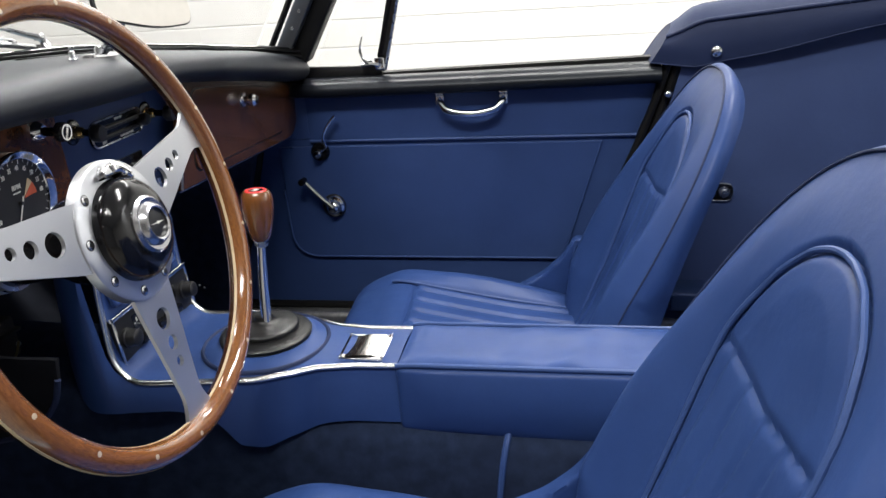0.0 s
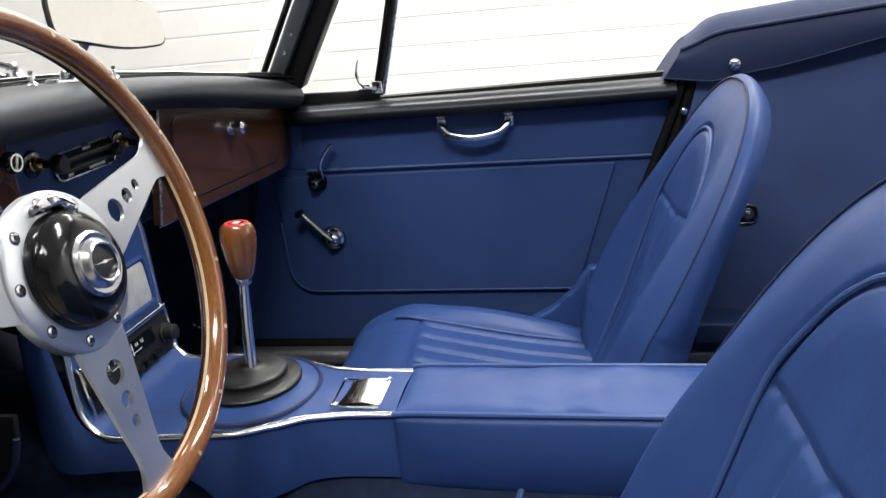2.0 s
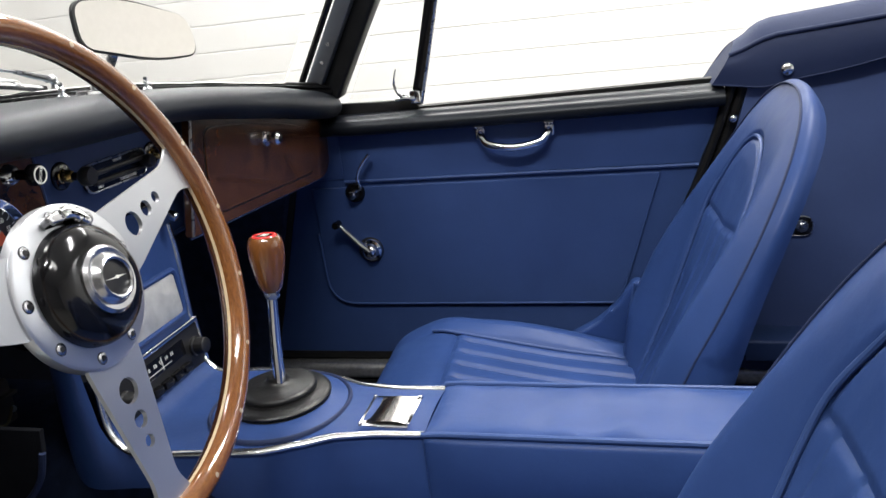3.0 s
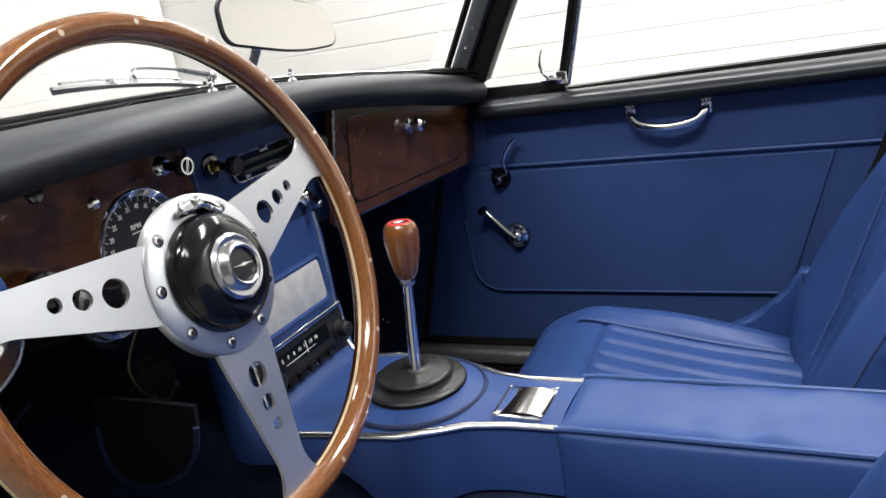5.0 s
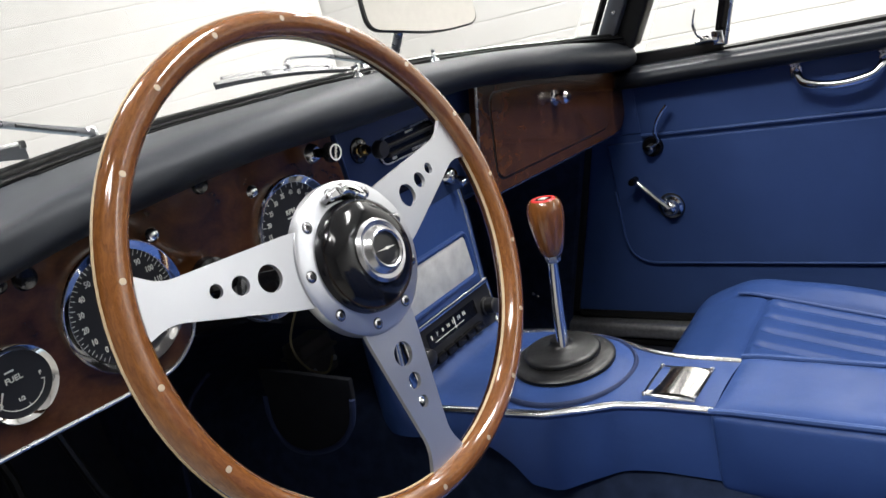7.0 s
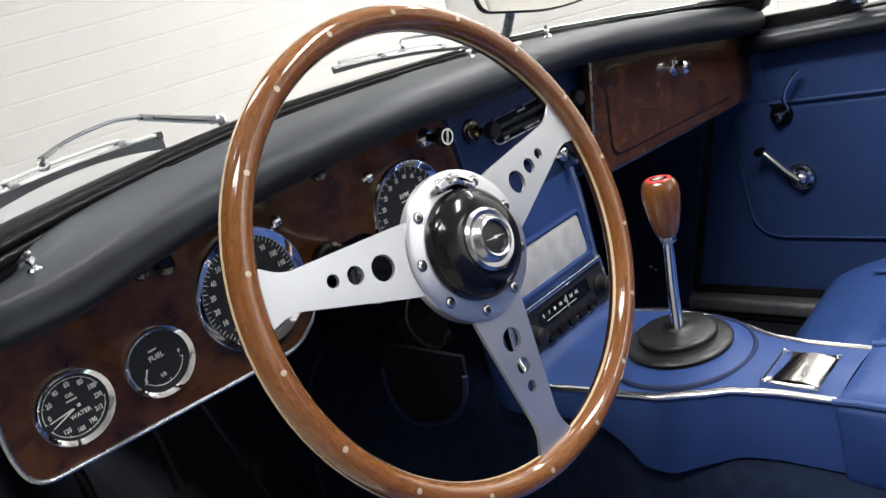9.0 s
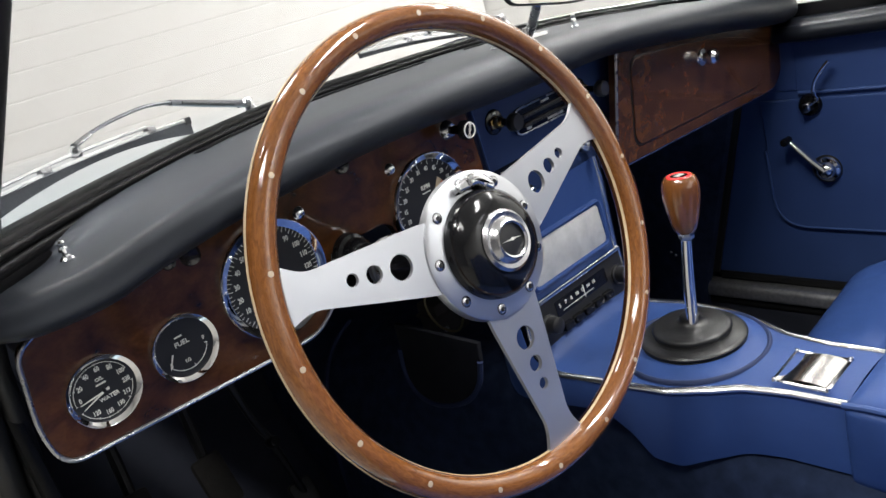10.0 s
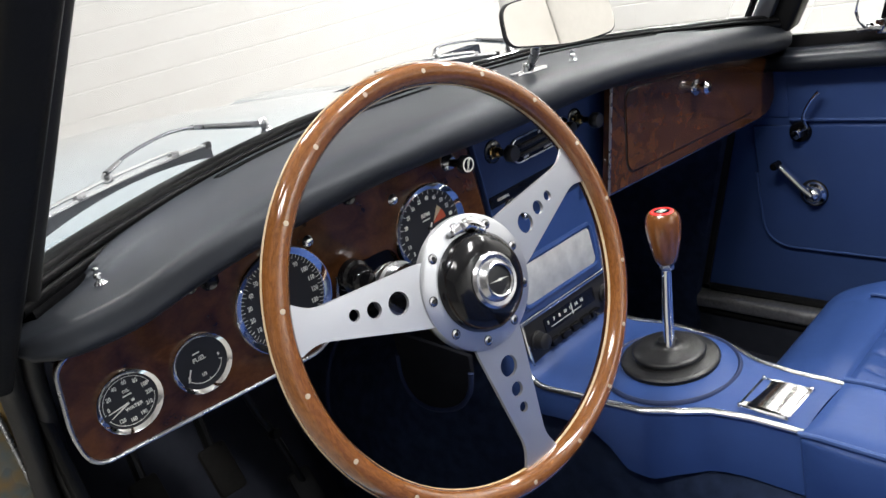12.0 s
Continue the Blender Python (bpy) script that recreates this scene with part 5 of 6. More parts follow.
PROFILE = catmull([(0.164, 0, 0.577), (0.08, 0, 0.577), (0.0, 0, 0.577), (-0.09, 0, 0.577), (-0.135, 0, 0.578), (-0.156, 0, 0.587), (-0.169, 0, 0.608), (-0.175, 0, 0.650), (-0.179, 0, 0.70), (-0.183, 0, 0.748), (-0.1855, 0, 0.774)], 6)


def edges_at(k):
    """The two edges of the console top at the k-th step of its profile."""
    p = PROFILE[k]
    rise = max(0.0, min(1.0, (p.z - 0.577) / 0.17))
    if p.x > -0.144:
        return lerp(NEAR, p.x), lerp(FAR, p.x)
    return -0.097 + 0.027 * rise, 0.0935 + 0.0165 * rise


def console_top(u, v):
    k = int(round(u * (len(PROFILE) - 1)))
    a, b = edges_at(k)
    p = PROFILE[k]
    dome = 0.004 * math.sin(math.pi * v)
    return Vector((p.x + (dome if p.z > 0.6 else 0), a + (b - a) * v, p.z + (dome if p.z < 0.6 else 0)))


part("console_top", sheet(console_top, len(PROFILE) - 1, 16), BLUE, CONSOLE, "blue leather console top")
for q in (0, 1):
    line = [Vector((PROFILE[k].x, edges_at(k)[q], PROFILE[k].z)) for k in range(len(PROFILE))]
    part("edge_strip", sweep(bmesh.new(), line, fillet([(-0.0042, -0.002), (0.0042, -0.002), (0.0042, 0.002), (0.0, 0.0034), (-0.0042, 0.002)], 0.0018, 3), up=(1, 0, 1)), STRIP_CHROME, CONSOLE, "chrome edge strip")
LOWER = [(-0.235, 0.60), (-0.229, 0.575), (-0.219, 0.553), (-0.20, 0.543), (-0.10, 0.545), (-0.062, 0.538), (-0.046, 0.525), (-0.022, 0.494), (0.010, 0.490), (0.045, 0.500), (0.080, 0.507), (0.172, 0.506)]


def skirt(u, v, q):
    x = 0.1715 - (0.1715 + 0.231) * u
    if x > -0.144:
        y, top = (lerp(NEAR, x), lerp(FAR, x))[q], 0.576
    else:
        k = min(range(len(PROFILE)), key=lambda i: abs(PROFILE[i].x - x) if PROFILE[i].x < -0.14 else 9)
        t = max(0, min(1, (-0.144 - x) / 0.07))
        y, top = (-0.097 - 0.012 * t, 0.094 + 0.012 * t)[q], PROFILE[k].z - 0.001 if x > -0.183 else 0.748
    low = lerp(LOWER, x)
    s = -1 if q == 0 else 1
    y -= s * 0.034 * max(0.0, min(1.0, (-0.165 - x) / 0.066)) ** 2
    return Vector((x, y + s * (0.012 * math.sin(v * math.pi * 0.5)) , top + (low - top) * v))


for q in (0, 1):
    part("side_skirt", sheet(lambda u, v: skirt(u, v, q), 60, 12), BLUE, CONSOLE, "blue leather side of the console")
# raised ring and boot seat
part("boot_seat", lathe([(0.0802, -0.001), (0.0795, 0.0018), (0.077, 0.0032), (0.062, 0.011), (0.0, 0.0120)], 56, Matrix.Translation((-0.019, 0.010, 0.5785))), BLUE, CONSOLE, "domed blue leather boot seat")
# darker vinyl on this ring stands for the shadow in the seat's crease
part("seat_crease_shade", lathe([(0.0768, 0.0), (0.0772, 0.0024), (0.0785, 0.0042), (0.0800, 0.0050), (0.0815, 0.0042), (0.0826, 0.0020), (0.0828, 0.0)], 56, Matrix.Translation((-0.019, 0.010, 0.5785))), BLUE_VINYL, CONSOLE, "dark seam ring with the crease's shade in its colour")

LEVER = thing("gear_lever", "chrome gear lever with turned wooden knob and rubber boot", "gear lever")
part("boot", lathe([(0.0560, -0.002), (0.0580, 0.0005), (0.0575, 0.0025), (0.0562, 0.0032), (0.0585, 0.0045), (0.0588, 0.0062), (0.0575, 0.0080), (0.0540, 0.0094), (0.0470, 0.0104), (0.0425, 0.0112), (0.0418, 0.0125), (0.0432, 0.0142), (0.0434, 0.0165), (0.0420, 0.0188), (0.0380, 0.0202), (0.0290, 0.0210), (0.0200, 0.0218), (0.0150, 0.0238), (0.0122, 0.0270), (0.0112, 0.0310), (0.0090, 0.0318), (0.0, 0.0318)], 56, Matrix.Translation((-0.0175, 0.009, 0.588))), BOOT, LEVER, "stepped black rubber boot")
K0, K1 = Vector((-0.012, 0.003, 0.603)), Vector((-0.008, 0.016, 0.720))
part("rod", tube(catmull([K0, K0 * 0.55 + K1 * 0.45 + Vector((-0.0015, 0.001, 0)), K1], 6), 0.0062, 16, scale=lambda t: 1.12 - 0.25 * t), CHROME, LEVER, "chrome lever rod")
KM = frame_of(K1, (0.02, 0.05, 1), (1, 0, 0))
part("lock_nut", lathe([(0.0075, -0.010), (0.0085, -0.008), (0.0085, -0.002), (0.0075, 0.0)], 6, KM), STEEL, LEVER)
KN = part("knob", lathe([(0, -0.002), (0.0095, -0.002), (0.0125, 0.002), (0.0150, 0.012), (0.0180, 0.027), (0.0198, 0.040), (0.0196, 0.050), (0.0178, 0.057), (0.0150, 0.0605), (0, 0.0605)], 40, KM), KNOB_WOOD, LEVER, "turned wooden knob")
part("red_ring", lathe([(0.0090, 0.0608), (0.0095, 0.0618), (0.0125, 0.0618), (0.0135, 0.0606)], 32, KM), RED, KN, "red enamel ring")
part("knob_cap", lathe([(0, 0.0615), (0.0092, 0.0612)], 28, KM), BLACK_GLOSS, KN, "black cap with a shift pattern")
for a in (-0.004, 0.0, 0.004):
    part("shift_mark", prism([(a - 0.0006, -0.004), (a + 0.0006, -0.004), (a + 0.0006, 0.004), (a - 0.0006, 0.004)], 0.0002, KM @ Matrix.Translation((0, 0, 0.0616))), WHITE_INK, KN, smooth=False)
part("shift_mark", prism([(-0.0046, -0.0005), (0.0046, -0.0005), (0.0046, 0.0005), (-0.0046, 0.0005)], 0.0002, KM @ Matrix.Translation((0, 0, 0.0616))), WHITE_INK, KN, smooth=False)

ASH = thing("ashtray", "chrome ashtray with a curved lid set into the console", "ashtray")
am = Matrix.Translation((0.1165, 0.006, 0.5785))
o = [(-0.0265, -0.0380), (0.0292, -0.0365), (0.0285, 0.0258), (-0.0285, 0.0245)]
part("frame", plate(fillet(o, 0.003, 3), [fillet([(p[0] * 0.90, p[1] * 0.90 - 0.0006) for p in o], 0.002, 3)], 0.0042, am), CHROME, ASH, sharp=25)
part("pan", prism([(p[0] * 0.90, p[1] * 0.90 - 0.0006) for p in o], 0.001, am), BLACK_SATIN, ASH)


def lid(u, v):
    swell = 0.0012 + 0.0018 * u + 0.0042 * max(0.0, math.sin(math.pi * (u * 1.14 - 0.10)))
    return am @ Vector((-0.0245 + 0.0505 * u, -0.0325 + 0.0012 * u + 0.0545 * v, swell))


part("lid", solid(lid, (0, 0, -0.0015), 32, 4), LID_CHROME, ASH, "curved chrome lid")
part("lid_crease", tube([lid(0.46, v) + Vector((0, 0, 0.0001)) for v in (0.02, 0.5, 0.98)], 0.0005, 6), BLACK_SATIN, ASH)
for x, y in o:
    part("corner_lug", lathe([(0, 0.0030), (0.0022, 0.0024), (0.0030, 0.0)], 14, am @ Matrix.Translation((x * 0.93, y * 0.94, 0.0036))), CHROME, ASH)

ARM = thing("armrest", "blue leather padded armrest with piped edges", "armrest")
AX0, AX1, AY0, AY1, AZ0, AZ1 = 0.1660, 0.700, -0.049, 0.058, 0.494, 0.584
sec = fillet([(AY0 - 0.004, AZ0), (AY0 - 0.005, AZ1 - 0.004), (AY0 + 0.004, AZ1), (AY1 - 0.004, AZ1), (AY1 + 0.004, AZ1 - 0.004), (AY1 + 0.003, AZ0)], [0.012, 0.004, 0.004, 0.004, 0.004, 0.012], 4)
sec = [Vector((*p, 0)) for p in sec]
fine = []
for P, Q in zip(sec, sec[1:] + sec[:1]):
    steps = max(1, round((Q - P).length / 0.006))
    fine += [P.lerp(Q, k / steps) for k in range(steps)]
sec = fine


def arm_point(p, x, k):
    """A point of the stuffed pad: bulging flanks, a sagging lower edge and a few soft dents on top."""
    y, z = 0.0125 + (p[0] - 0.0125) * k, 0.54 + (p[1] - 0.54) * k
    flank = max(0.0, math.sin(math.pi * max(0.0, min(1.0, (p[1] - AZ0) / (AZ1 - AZ0)))))
    top = max(0.0, min(1.0, (p[1] - AZ1 + 0.003) / 0.003)) * max(0.0, 1 - abs((p[0] - 0.0045) / 0.050) ** 4)
    along = min(1.0, (x - AX0) / 0.05)
    low = max(0.0, min(1.0, (0.555 - p[1]) / 0.055))
    if abs(p[0] - 0.0045) > 0.045:
        y += math.copysign(0.0090 * flank ** 0.9 * along * (1 + 0.25 * noise.noise(Vector((x * 9, p[1] * 14, 2)))), p[0] - 0.0045)
    dent = 0.0034 * noise.noise(Vector((x * 11, y * 26, 0.4))) + 0.0016 * noise.noise(Vector((x * 30, y * 40, 5.1)))
    dent -= 0.0040 * math.exp(-((x - 0.385 - 0.5 * (y - 0.01)) / 0.016) ** 2) * math.exp(-((y - 0.012) / 0.030) ** 2)
    return (x, y, z + dent * top * along - 0.010 * math.sin(min(1, (x - AX0) / 0.3) * 1.5) * low)


bm = bmesh.new()
rings = []
xs = [AX0, AX0 + 0.0015, AX0 + 0.004, AX0 + 0.008] + [AX0 + 0.008 + (AX1 - AX0 - 0.008) * k / 90 for k in range(1, 91)]
for i, x in enumerate(xs):
    rings.append([bm.verts.new(arm_point(p, x, (0.93, 0.97, 0.99, 1.0)[min(i, 3)])) for p in sec])
for A, B in zip(rings, rings[1:]):
    for j in range(len(sec)):
        bm.faces.new((A[j], A[(j + 1) % len(sec)], B[(j + 1) % len(sec)], B[j]))
bm.faces.new(rings[0][::-1])
bm.faces.new(rings[-1])
part("pad", bm, BLUE, ARM, "blue leather armrest pad")


def arm_top(u, v):
    x, y = AX0 + 0.001 + (AX1 - AX0 - 0.003) * u, AY0 + (AY1 - AY0) * v
    e = (1 - (2 * v - 1) ** 8) * (1 - (1 - min(1, u * 14)) ** 4)
    n = noise.noise(Vector((x * 14, y * 14, 0.3))) * 0.5 + noise.noise(Vector((x * 34, y * 26, 4.1))) * 0.3
    near = math.exp(-((x - 0.36) / 0.10) ** 2)
    return Vector((x, y, AZ1 - 0.001 + 0.006 * e + 0.0078 * n * e * (0.30 + near)))


part("top_pad", sheet(arm_top, 80, 24), BLUE, ARM, "soft creased blue leather top")
for y in (AY0 - 0.001, AY1 + 0.001):
    part("piping", tube([(AX0 - 0.001, y, AZ1), (AX0 + 0.02, y, AZ1 + 0.0015), (0.4, y, AZ1 + 0.001), (AX1, y, AZ1)], 0.0032, 8), BLUE_PIPE, ARM, "blue leather piping")

# radio and loudspeaker on the sloping part
SLOPE = frame_of((-0.1765, 0.0115, 0.6665), (1, 0.0, 0.08))
SPK = thing("loudspeaker_grille", "silver mesh loudspeaker grille in a blue leather surround", "loudspeaker")
so = fillet([(-0.072, -0.026), (0.072, -0.026), (0.072, 0.026), (-0.072, 0.026)], 0.008, 5)
part("surround", sweep(bmesh.new(), [SLOPE @ Vector((p[0] * 1.05, 0.026 + p[1] * 1.12, 0.004)) for p in so], circle(0.0042, 8), closed=True, up=(1, 0, 0.1)), BLUE, SPK)
part("grille", prism(so, 0.003, SLOPE @ Matrix.Translation((0, 0.026, 0.003)), 0.001), GRILLE, SPK, "silver mesh grille")
RAD = thing("car_radio", "black car radio with chrome trim and two knobs", "radio")
ro = fillet([(-0.088, -0.030), (0.090, -0.030), (0.090, 0.031), (-0.088, 0.031)], 0.003, 3)
RM = frame_of((-0.1725, 0.008, 0.6190), (1, 0, 0.10))
part("faceplate", prism(ro, 0.008, RM, 0.002), BLACK_SATIN, RAD)
part("trim", sweep(bmesh.new(), [RM @ Vector((p[0], p[1], 0.008)) for p in ro], circle(0.0020, 6), closed=True, up=(1, 0, 0.1)), CHROME, RAD, "chrome trim")
part("top_trim", sweep(bmesh.new(), [RM @ Vector((-0.090, 0.0315, 0.0078)), RM @ Vector((0.0895, 0.0315, 0.0078))], fillet([(-0.003, -0.0028), (0.003, -0.0028), (0.003, 0.0028), (-0.003, 0.0028)], 0.0015, 3), up=(1, 0, 0.1)), CHROME, RAD, "chrome upper trim strip")
part("scale_window", prism(fillet([(-0.052, 0.000), (0.052, 0.000), (0.052, 0.020), (-0.052, 0.020)], 0.002, 3), 0.0006, RM @ Matrix.Translation((0, 0, 0.008))), BLACK_GLOSS, RAD)
for k, t in enumerate(("5", "7", "8", "10", "12", "14", "16")):
    words(t, 0.0066, RM @ Matrix.Translation((-0.044 + 0.0115 * k, 0.0125, 0.0090)), WHITE_INK, RAD, "numeral")
part("tuning_pointer", prism([(-0.0006, 0.002), (0.0006, 0.002), (0.0006, 0.018), (-0.0006, 0.018)], 0.0004, RM @ Matrix.Translation((0.004, 0, 0.0088))), WHITE_INK, RAD, smooth=False)
bar(RAD, RM @ Matrix.Translation((0, 0, 0.0088)), -0.009, 0.0050, 0.062, 0.0008)
for k in range(5):
    part("push_button", prism(fillet([(-0.0085, -0.005), (0.0085, -0.005), (0.0085, 0.005), (-0.0085, 0.005)], 0.002, 3), 0.007, RM @ Matrix.Translation((-0.042 + 0.021 * k, -0.0145, 0.008)), 0.0015), BLACK_GLOSS, RAD, "black push button")
for x in (-0.070, 0.074):
    part("knob", lathe([(0, 0.017), (0.0080, 0.017), (0.0100, 0.0155), (0.0110, 0.004), (0.0130, 0.003), (0.0130, 0.0)], 28, RM @ Matrix.Translation((x, 0.0, 0.008))), BLACK_SATIN, RAD, "ribbed black knob")

# ---- seats ----
RECLINE = math.atan2(0.180, 0.456)
SL = 0.497
SX, SZ = 0.384, 0.415
ZF = 0.215


def seat_half(l):
    l0 = 0.10
    t = max(0.0, (l - l0) / (SL - l0))
    return 0.226 * max(0.0, 1 - t ** 2.85) ** (1 / 2.3) * (0.97 + 0.03 * min(1, l / 0.1))


RIM_LINE = np.array([(seat_half(SL * math.sin(0.5 * math.pi * k / 240)), SL * math.sin(0.5 * math.pi * k / 240)) for k in range(241)])


def seat_front(s, l, lift=0.0):
    """A point of the backrest's front: s from -1 to 1 across, l metres up the back."""
    w = seat_half(l)
    y = s * w
    top = max(0.0, min(1.0, (l - 0.20) / (SL - 0.20)))
    fade = max(0.0, min(1.0, (l - 0.15) / 0.33))
    bol = 0.013 * abs(s) ** 2.6 * (1 - 0.75 * top)
    bol += 0.037 * math.exp(-((abs(s) - 0.76) / 0.19) ** 2) * (1 - fade * fade * (3 - 2 * fade)) * min(1.0, 0.3 + l / 0.12)
    gap = float(np.hypot(RIM_LINE[:, 0] - abs(y), RIM_LINE[:, 1] - l).min())
    edge = -0.026 * max(0.0, 1 - gap / 0.120) ** 1.9 * (0.55 + 0.45 * top)
    edge += 0.015 * max(0.0, 1 - l / 0.26) ** 1.5 * abs(s) ** 6
    # inset arch with a rolled border
    wi, ya = arch_half(l), abs(y - ARCH_AXIS)
    inset = 0.0
    if ya < 0.15 and l < ARCH_TOP + 0.02:
        d = math.copysign(float(np.hypot(ARCH_LINE[:, 0] - ya, ARCH_LINE[:, 1] - l).min()), -1.0 if l >= ARCH_TOP else wi - ya)
        inset = -0.006 * max(0.0, 1 - abs(d) / 0.008) + (0.003 * min(1, max(0, d) / 0.03) if d > 0 else 0)
        seam = ARCH_SEAM - 0.19 * min(0.0, y)
        if d > 0.004 and l < seam:
            ph = (y / 0.046) * math.pi
            inset += -0.0022 * abs(math.cos(ph)) ** 16 * min(1, (seam - l) / 0.01) * min(1, (d - 0.004) / 0.01)
            inset += 0.0009 * min(1, (seam - l) / 0.02)
        if d > 0:
            inset += -0.0035 * math.exp(-((l - seam) / 0.0045) ** 2) * min(1, d / 0.006)
    f = bol + edge + inset + lift - 0.015 * math.sin(math.pi * min(1, l / SL)) * (1 - s * s)
    lean = Vector((math.sin(RECLINE), 0, math.cos(RECLINE)))
    fwd = Vector((-math.cos(RECLINE), 0, math.sin(RECLINE)))
    return Vector((SX, y, SZ - ZF)) + lean * l + fwd * f


ARCH_TOP, ARCH_SEAM, ARCH_AXIS = 0.425, 0.302, 0.005


def arch_half(l):
    if l > ARCH_TOP:
        return 0.0
    t = max(0.0, (l - 0.24) / (ARCH_TOP - 0.24))
    return 0.1145 * max(0.0, 1 - t ** 2.5) ** 0.5 * (0.70 + 0.30 * min(1.0, l / 0.30))


ARCH_LINE = np.array([(arch_half(ARCH_TOP * math.sin(0.5 * math.pi * k / 160)), ARCH_TOP * math.sin(0.5 * math.pi * k / 160)) for k in range(161)] + [(0.0006 * k, ARCH_TOP) for k in range(20)])


def seat_back(s, l):
    w = seat_half(l)
    lean = Vector((math.sin(RECLINE), 0, math.cos(RECLINE)))
    fwd = Vector((-math.cos(RECLINE), 0, math.sin(RECLINE)))
    th = 0.057 + 0.034 * (1 - l / SL) ** 1.9 - 0.026 * math.sin(math.pi * min(1.0, l / SL)) - 0.008 * max(0.0, (l / SL - 0.85) / 0.15) ** 4
    tuck = 0.045 * max(0.0, 1 - l / 0.40) ** 1.4
    return Vector((SX, s * (w * 0.985 - tuck), SZ - ZF)) + lean * l * 0.992 - fwd * (th + 0.012 * (1 - s * s) * (1 - (l / SL) ** 6))


def ls(k, n):
    return SL * math.sin(0.5 * math.pi * k / n) ** 0.92


def build_seat():
    S = thing("bucket_seat", "blue leather bucket seat with fluted cushion and piped edges", "car seat", "front seats", at=(-0.008, 0.335, ZF - 0.023))
    n, m = 150, 150
    bm = bmesh.new()
    g = [[bm.verts.new(seat_front(-1 + 2 * i / m, ls(k, n) if k < n else SL * 0.9998)) for i in range(m + 1)] for k in range(n + 1)]
    for k in range(n):
        for i in range(m):
            bm.faces.new((g[k][i], g[k][i + 1], g[k + 1][i + 1], g[k + 1][i]))
    bmesh.ops.remove_doubles(bm, verts=bm.verts[:], dist=0.00005)
    BK = part("backrest", bm, BLUE, S, "blue leather backrest with an arched centre panel")
    rim = [(-1, ls(k, n)) for k in range(n + 1)] + [(1, ls(k, n)) for k in range(n - 1, -1, -1)]
    bm = bmesh.new()
    rows = []
    for j in range(25):
        t = j / 24
        row = []
        for s, l in rim:
            a, b = seat_front(s, l), seat_back(s, l)
            p = a.lerp(b, t)
            bulge = 0.010 * math.sin(math.pi * t)
            turn = 0.5 * math.pi * max(0.0, min(1.0, (l - 0.12) / (SL - 0.12))) ** 3
            low = max(0.0, 1 - l / 0.28) * math.sin(math.pi * t) ** 0.7
            fold = noise.noise(Vector((p.x * 22 + p.z * 34, p.z * 16 - p.x * 10, s * 3.0))) + 0.6 * (0.5 - abs(noise.noise(Vector((p.x * 45 + p.z * 70, p.z * 18 - p.x * 12, 7.0 + s)))))
            row.append(bm.verts.new(p + Vector((0, s * (bulge * math.cos(turn) + 0.016 * fold * low), bulge * math.sin(turn)))))
        rows.append(row)
    for A, B in zip(rows, rows[1:]):
        for i in range(len(rim) - 1):
            bm.faces.new((A[i], A[i + 1], B[i + 1], B[i]))
    part("side_panel", bm, BLUE, S, "blue leather backrest side")
    bm = sheet(lambda u, v: seat_back(-1 + 2 * u, ls(round(v * n), n)), 24, n)
    part("back_panel", bm, BLUE, S, "blue leather backrest rear")
    path = [seat_front(s * 0.995, l, 0.0008) for s, l in rim[2:-2]]
    # piping in the darker vinyl, to draw the shadow along the edge seam
    part("shaded_edge_piping", tube(path, 0.0015, 8), BLUE_VINYL, BK, "blue leather piping")
    arch = []
    N = 40
    for k in range(2, N):
        l = ARCH_TOP * math.sin(0.5 * math.pi * k / N) ** 0.9
        arch.append((-1, l))
    arch = arch + [(1, l) for s, l in reversed(arch)]
    pts = [seat_front((s * arch_half(l) + ARCH_AXIS) / seat_half(l), l, 0.0048) for s, l in arch]
    part("arch_piping", tube(pts, 0.0027, 8), BLUE_PIPE, BK, "piping round the arched panel")
    # cushion
    bm = bmesh.new()
    W, X0, X1 = 0.228, -0.03, 0.44
    LINE = [(-0.03, 0.395), (-0.027, 0.420), (-0.018, 0.440), (0.0, 0.457), (0.03, 0.470), (0.07, 0.481), (0.10, 0.480), (0.142, 0.471), (0.21, 0.456), (0.285, 0.441), (0.36, 0.430), (0.44, 0.418)]
    HUMP = [(-0.03, 0.0), (0.03, 0.003), (0.115, 0.010), (0.19, 0.019), (0.25, 0.021), (0.31, 0.017), (0.38, 0.008), (0.44, 0.0)]

    def cushion(s, u):
        x = X0 + (X1 - X0) * u ** 1.25
        nose = max(0.0, 1 - (x - X0) / 0.07)
        z = glide(LINE, x)
        a = abs(s)
        z += glide(HUMP, x) * max(0.0, min(1.0, (a - 0.66) / 0.14)) ** 0.8
        side = max(0.0, (a - 0.84) / 0.16)
        z -= 0.036 * (1 - math.sqrt(max(0, 1 - side ** 2)))
        y = s * W * (1 - 0.08 * nose ** 2)
        if abs(y) < 0.150 and x > 0.108:
            z += -0.0052 * abs(math.cos(y / 0.0435 * math.pi)) ** 8 * min(1, (x - 0.108) / 0.02) + 0.002 * min(1, (x - 0.108) / 0.01)
        z += -0.005 * math.exp(-((abs(y) - 0.152) / 0.0035) ** 2) * max(0.0, min(1.0, (x - 0.06) / 0.04))
        z += -0.004 * math.exp(-((x - 0.106) / 0.0035) ** 2) * (abs(y) < 0.152)
        return Vector((x, y, z - ZF))

    nu, nv = 130, 150
    g = [[bm.verts.new(cushion(-1 + 2 * i / nv, k / nu)) for i in range(nv + 1)] for k in range(nu + 1)]
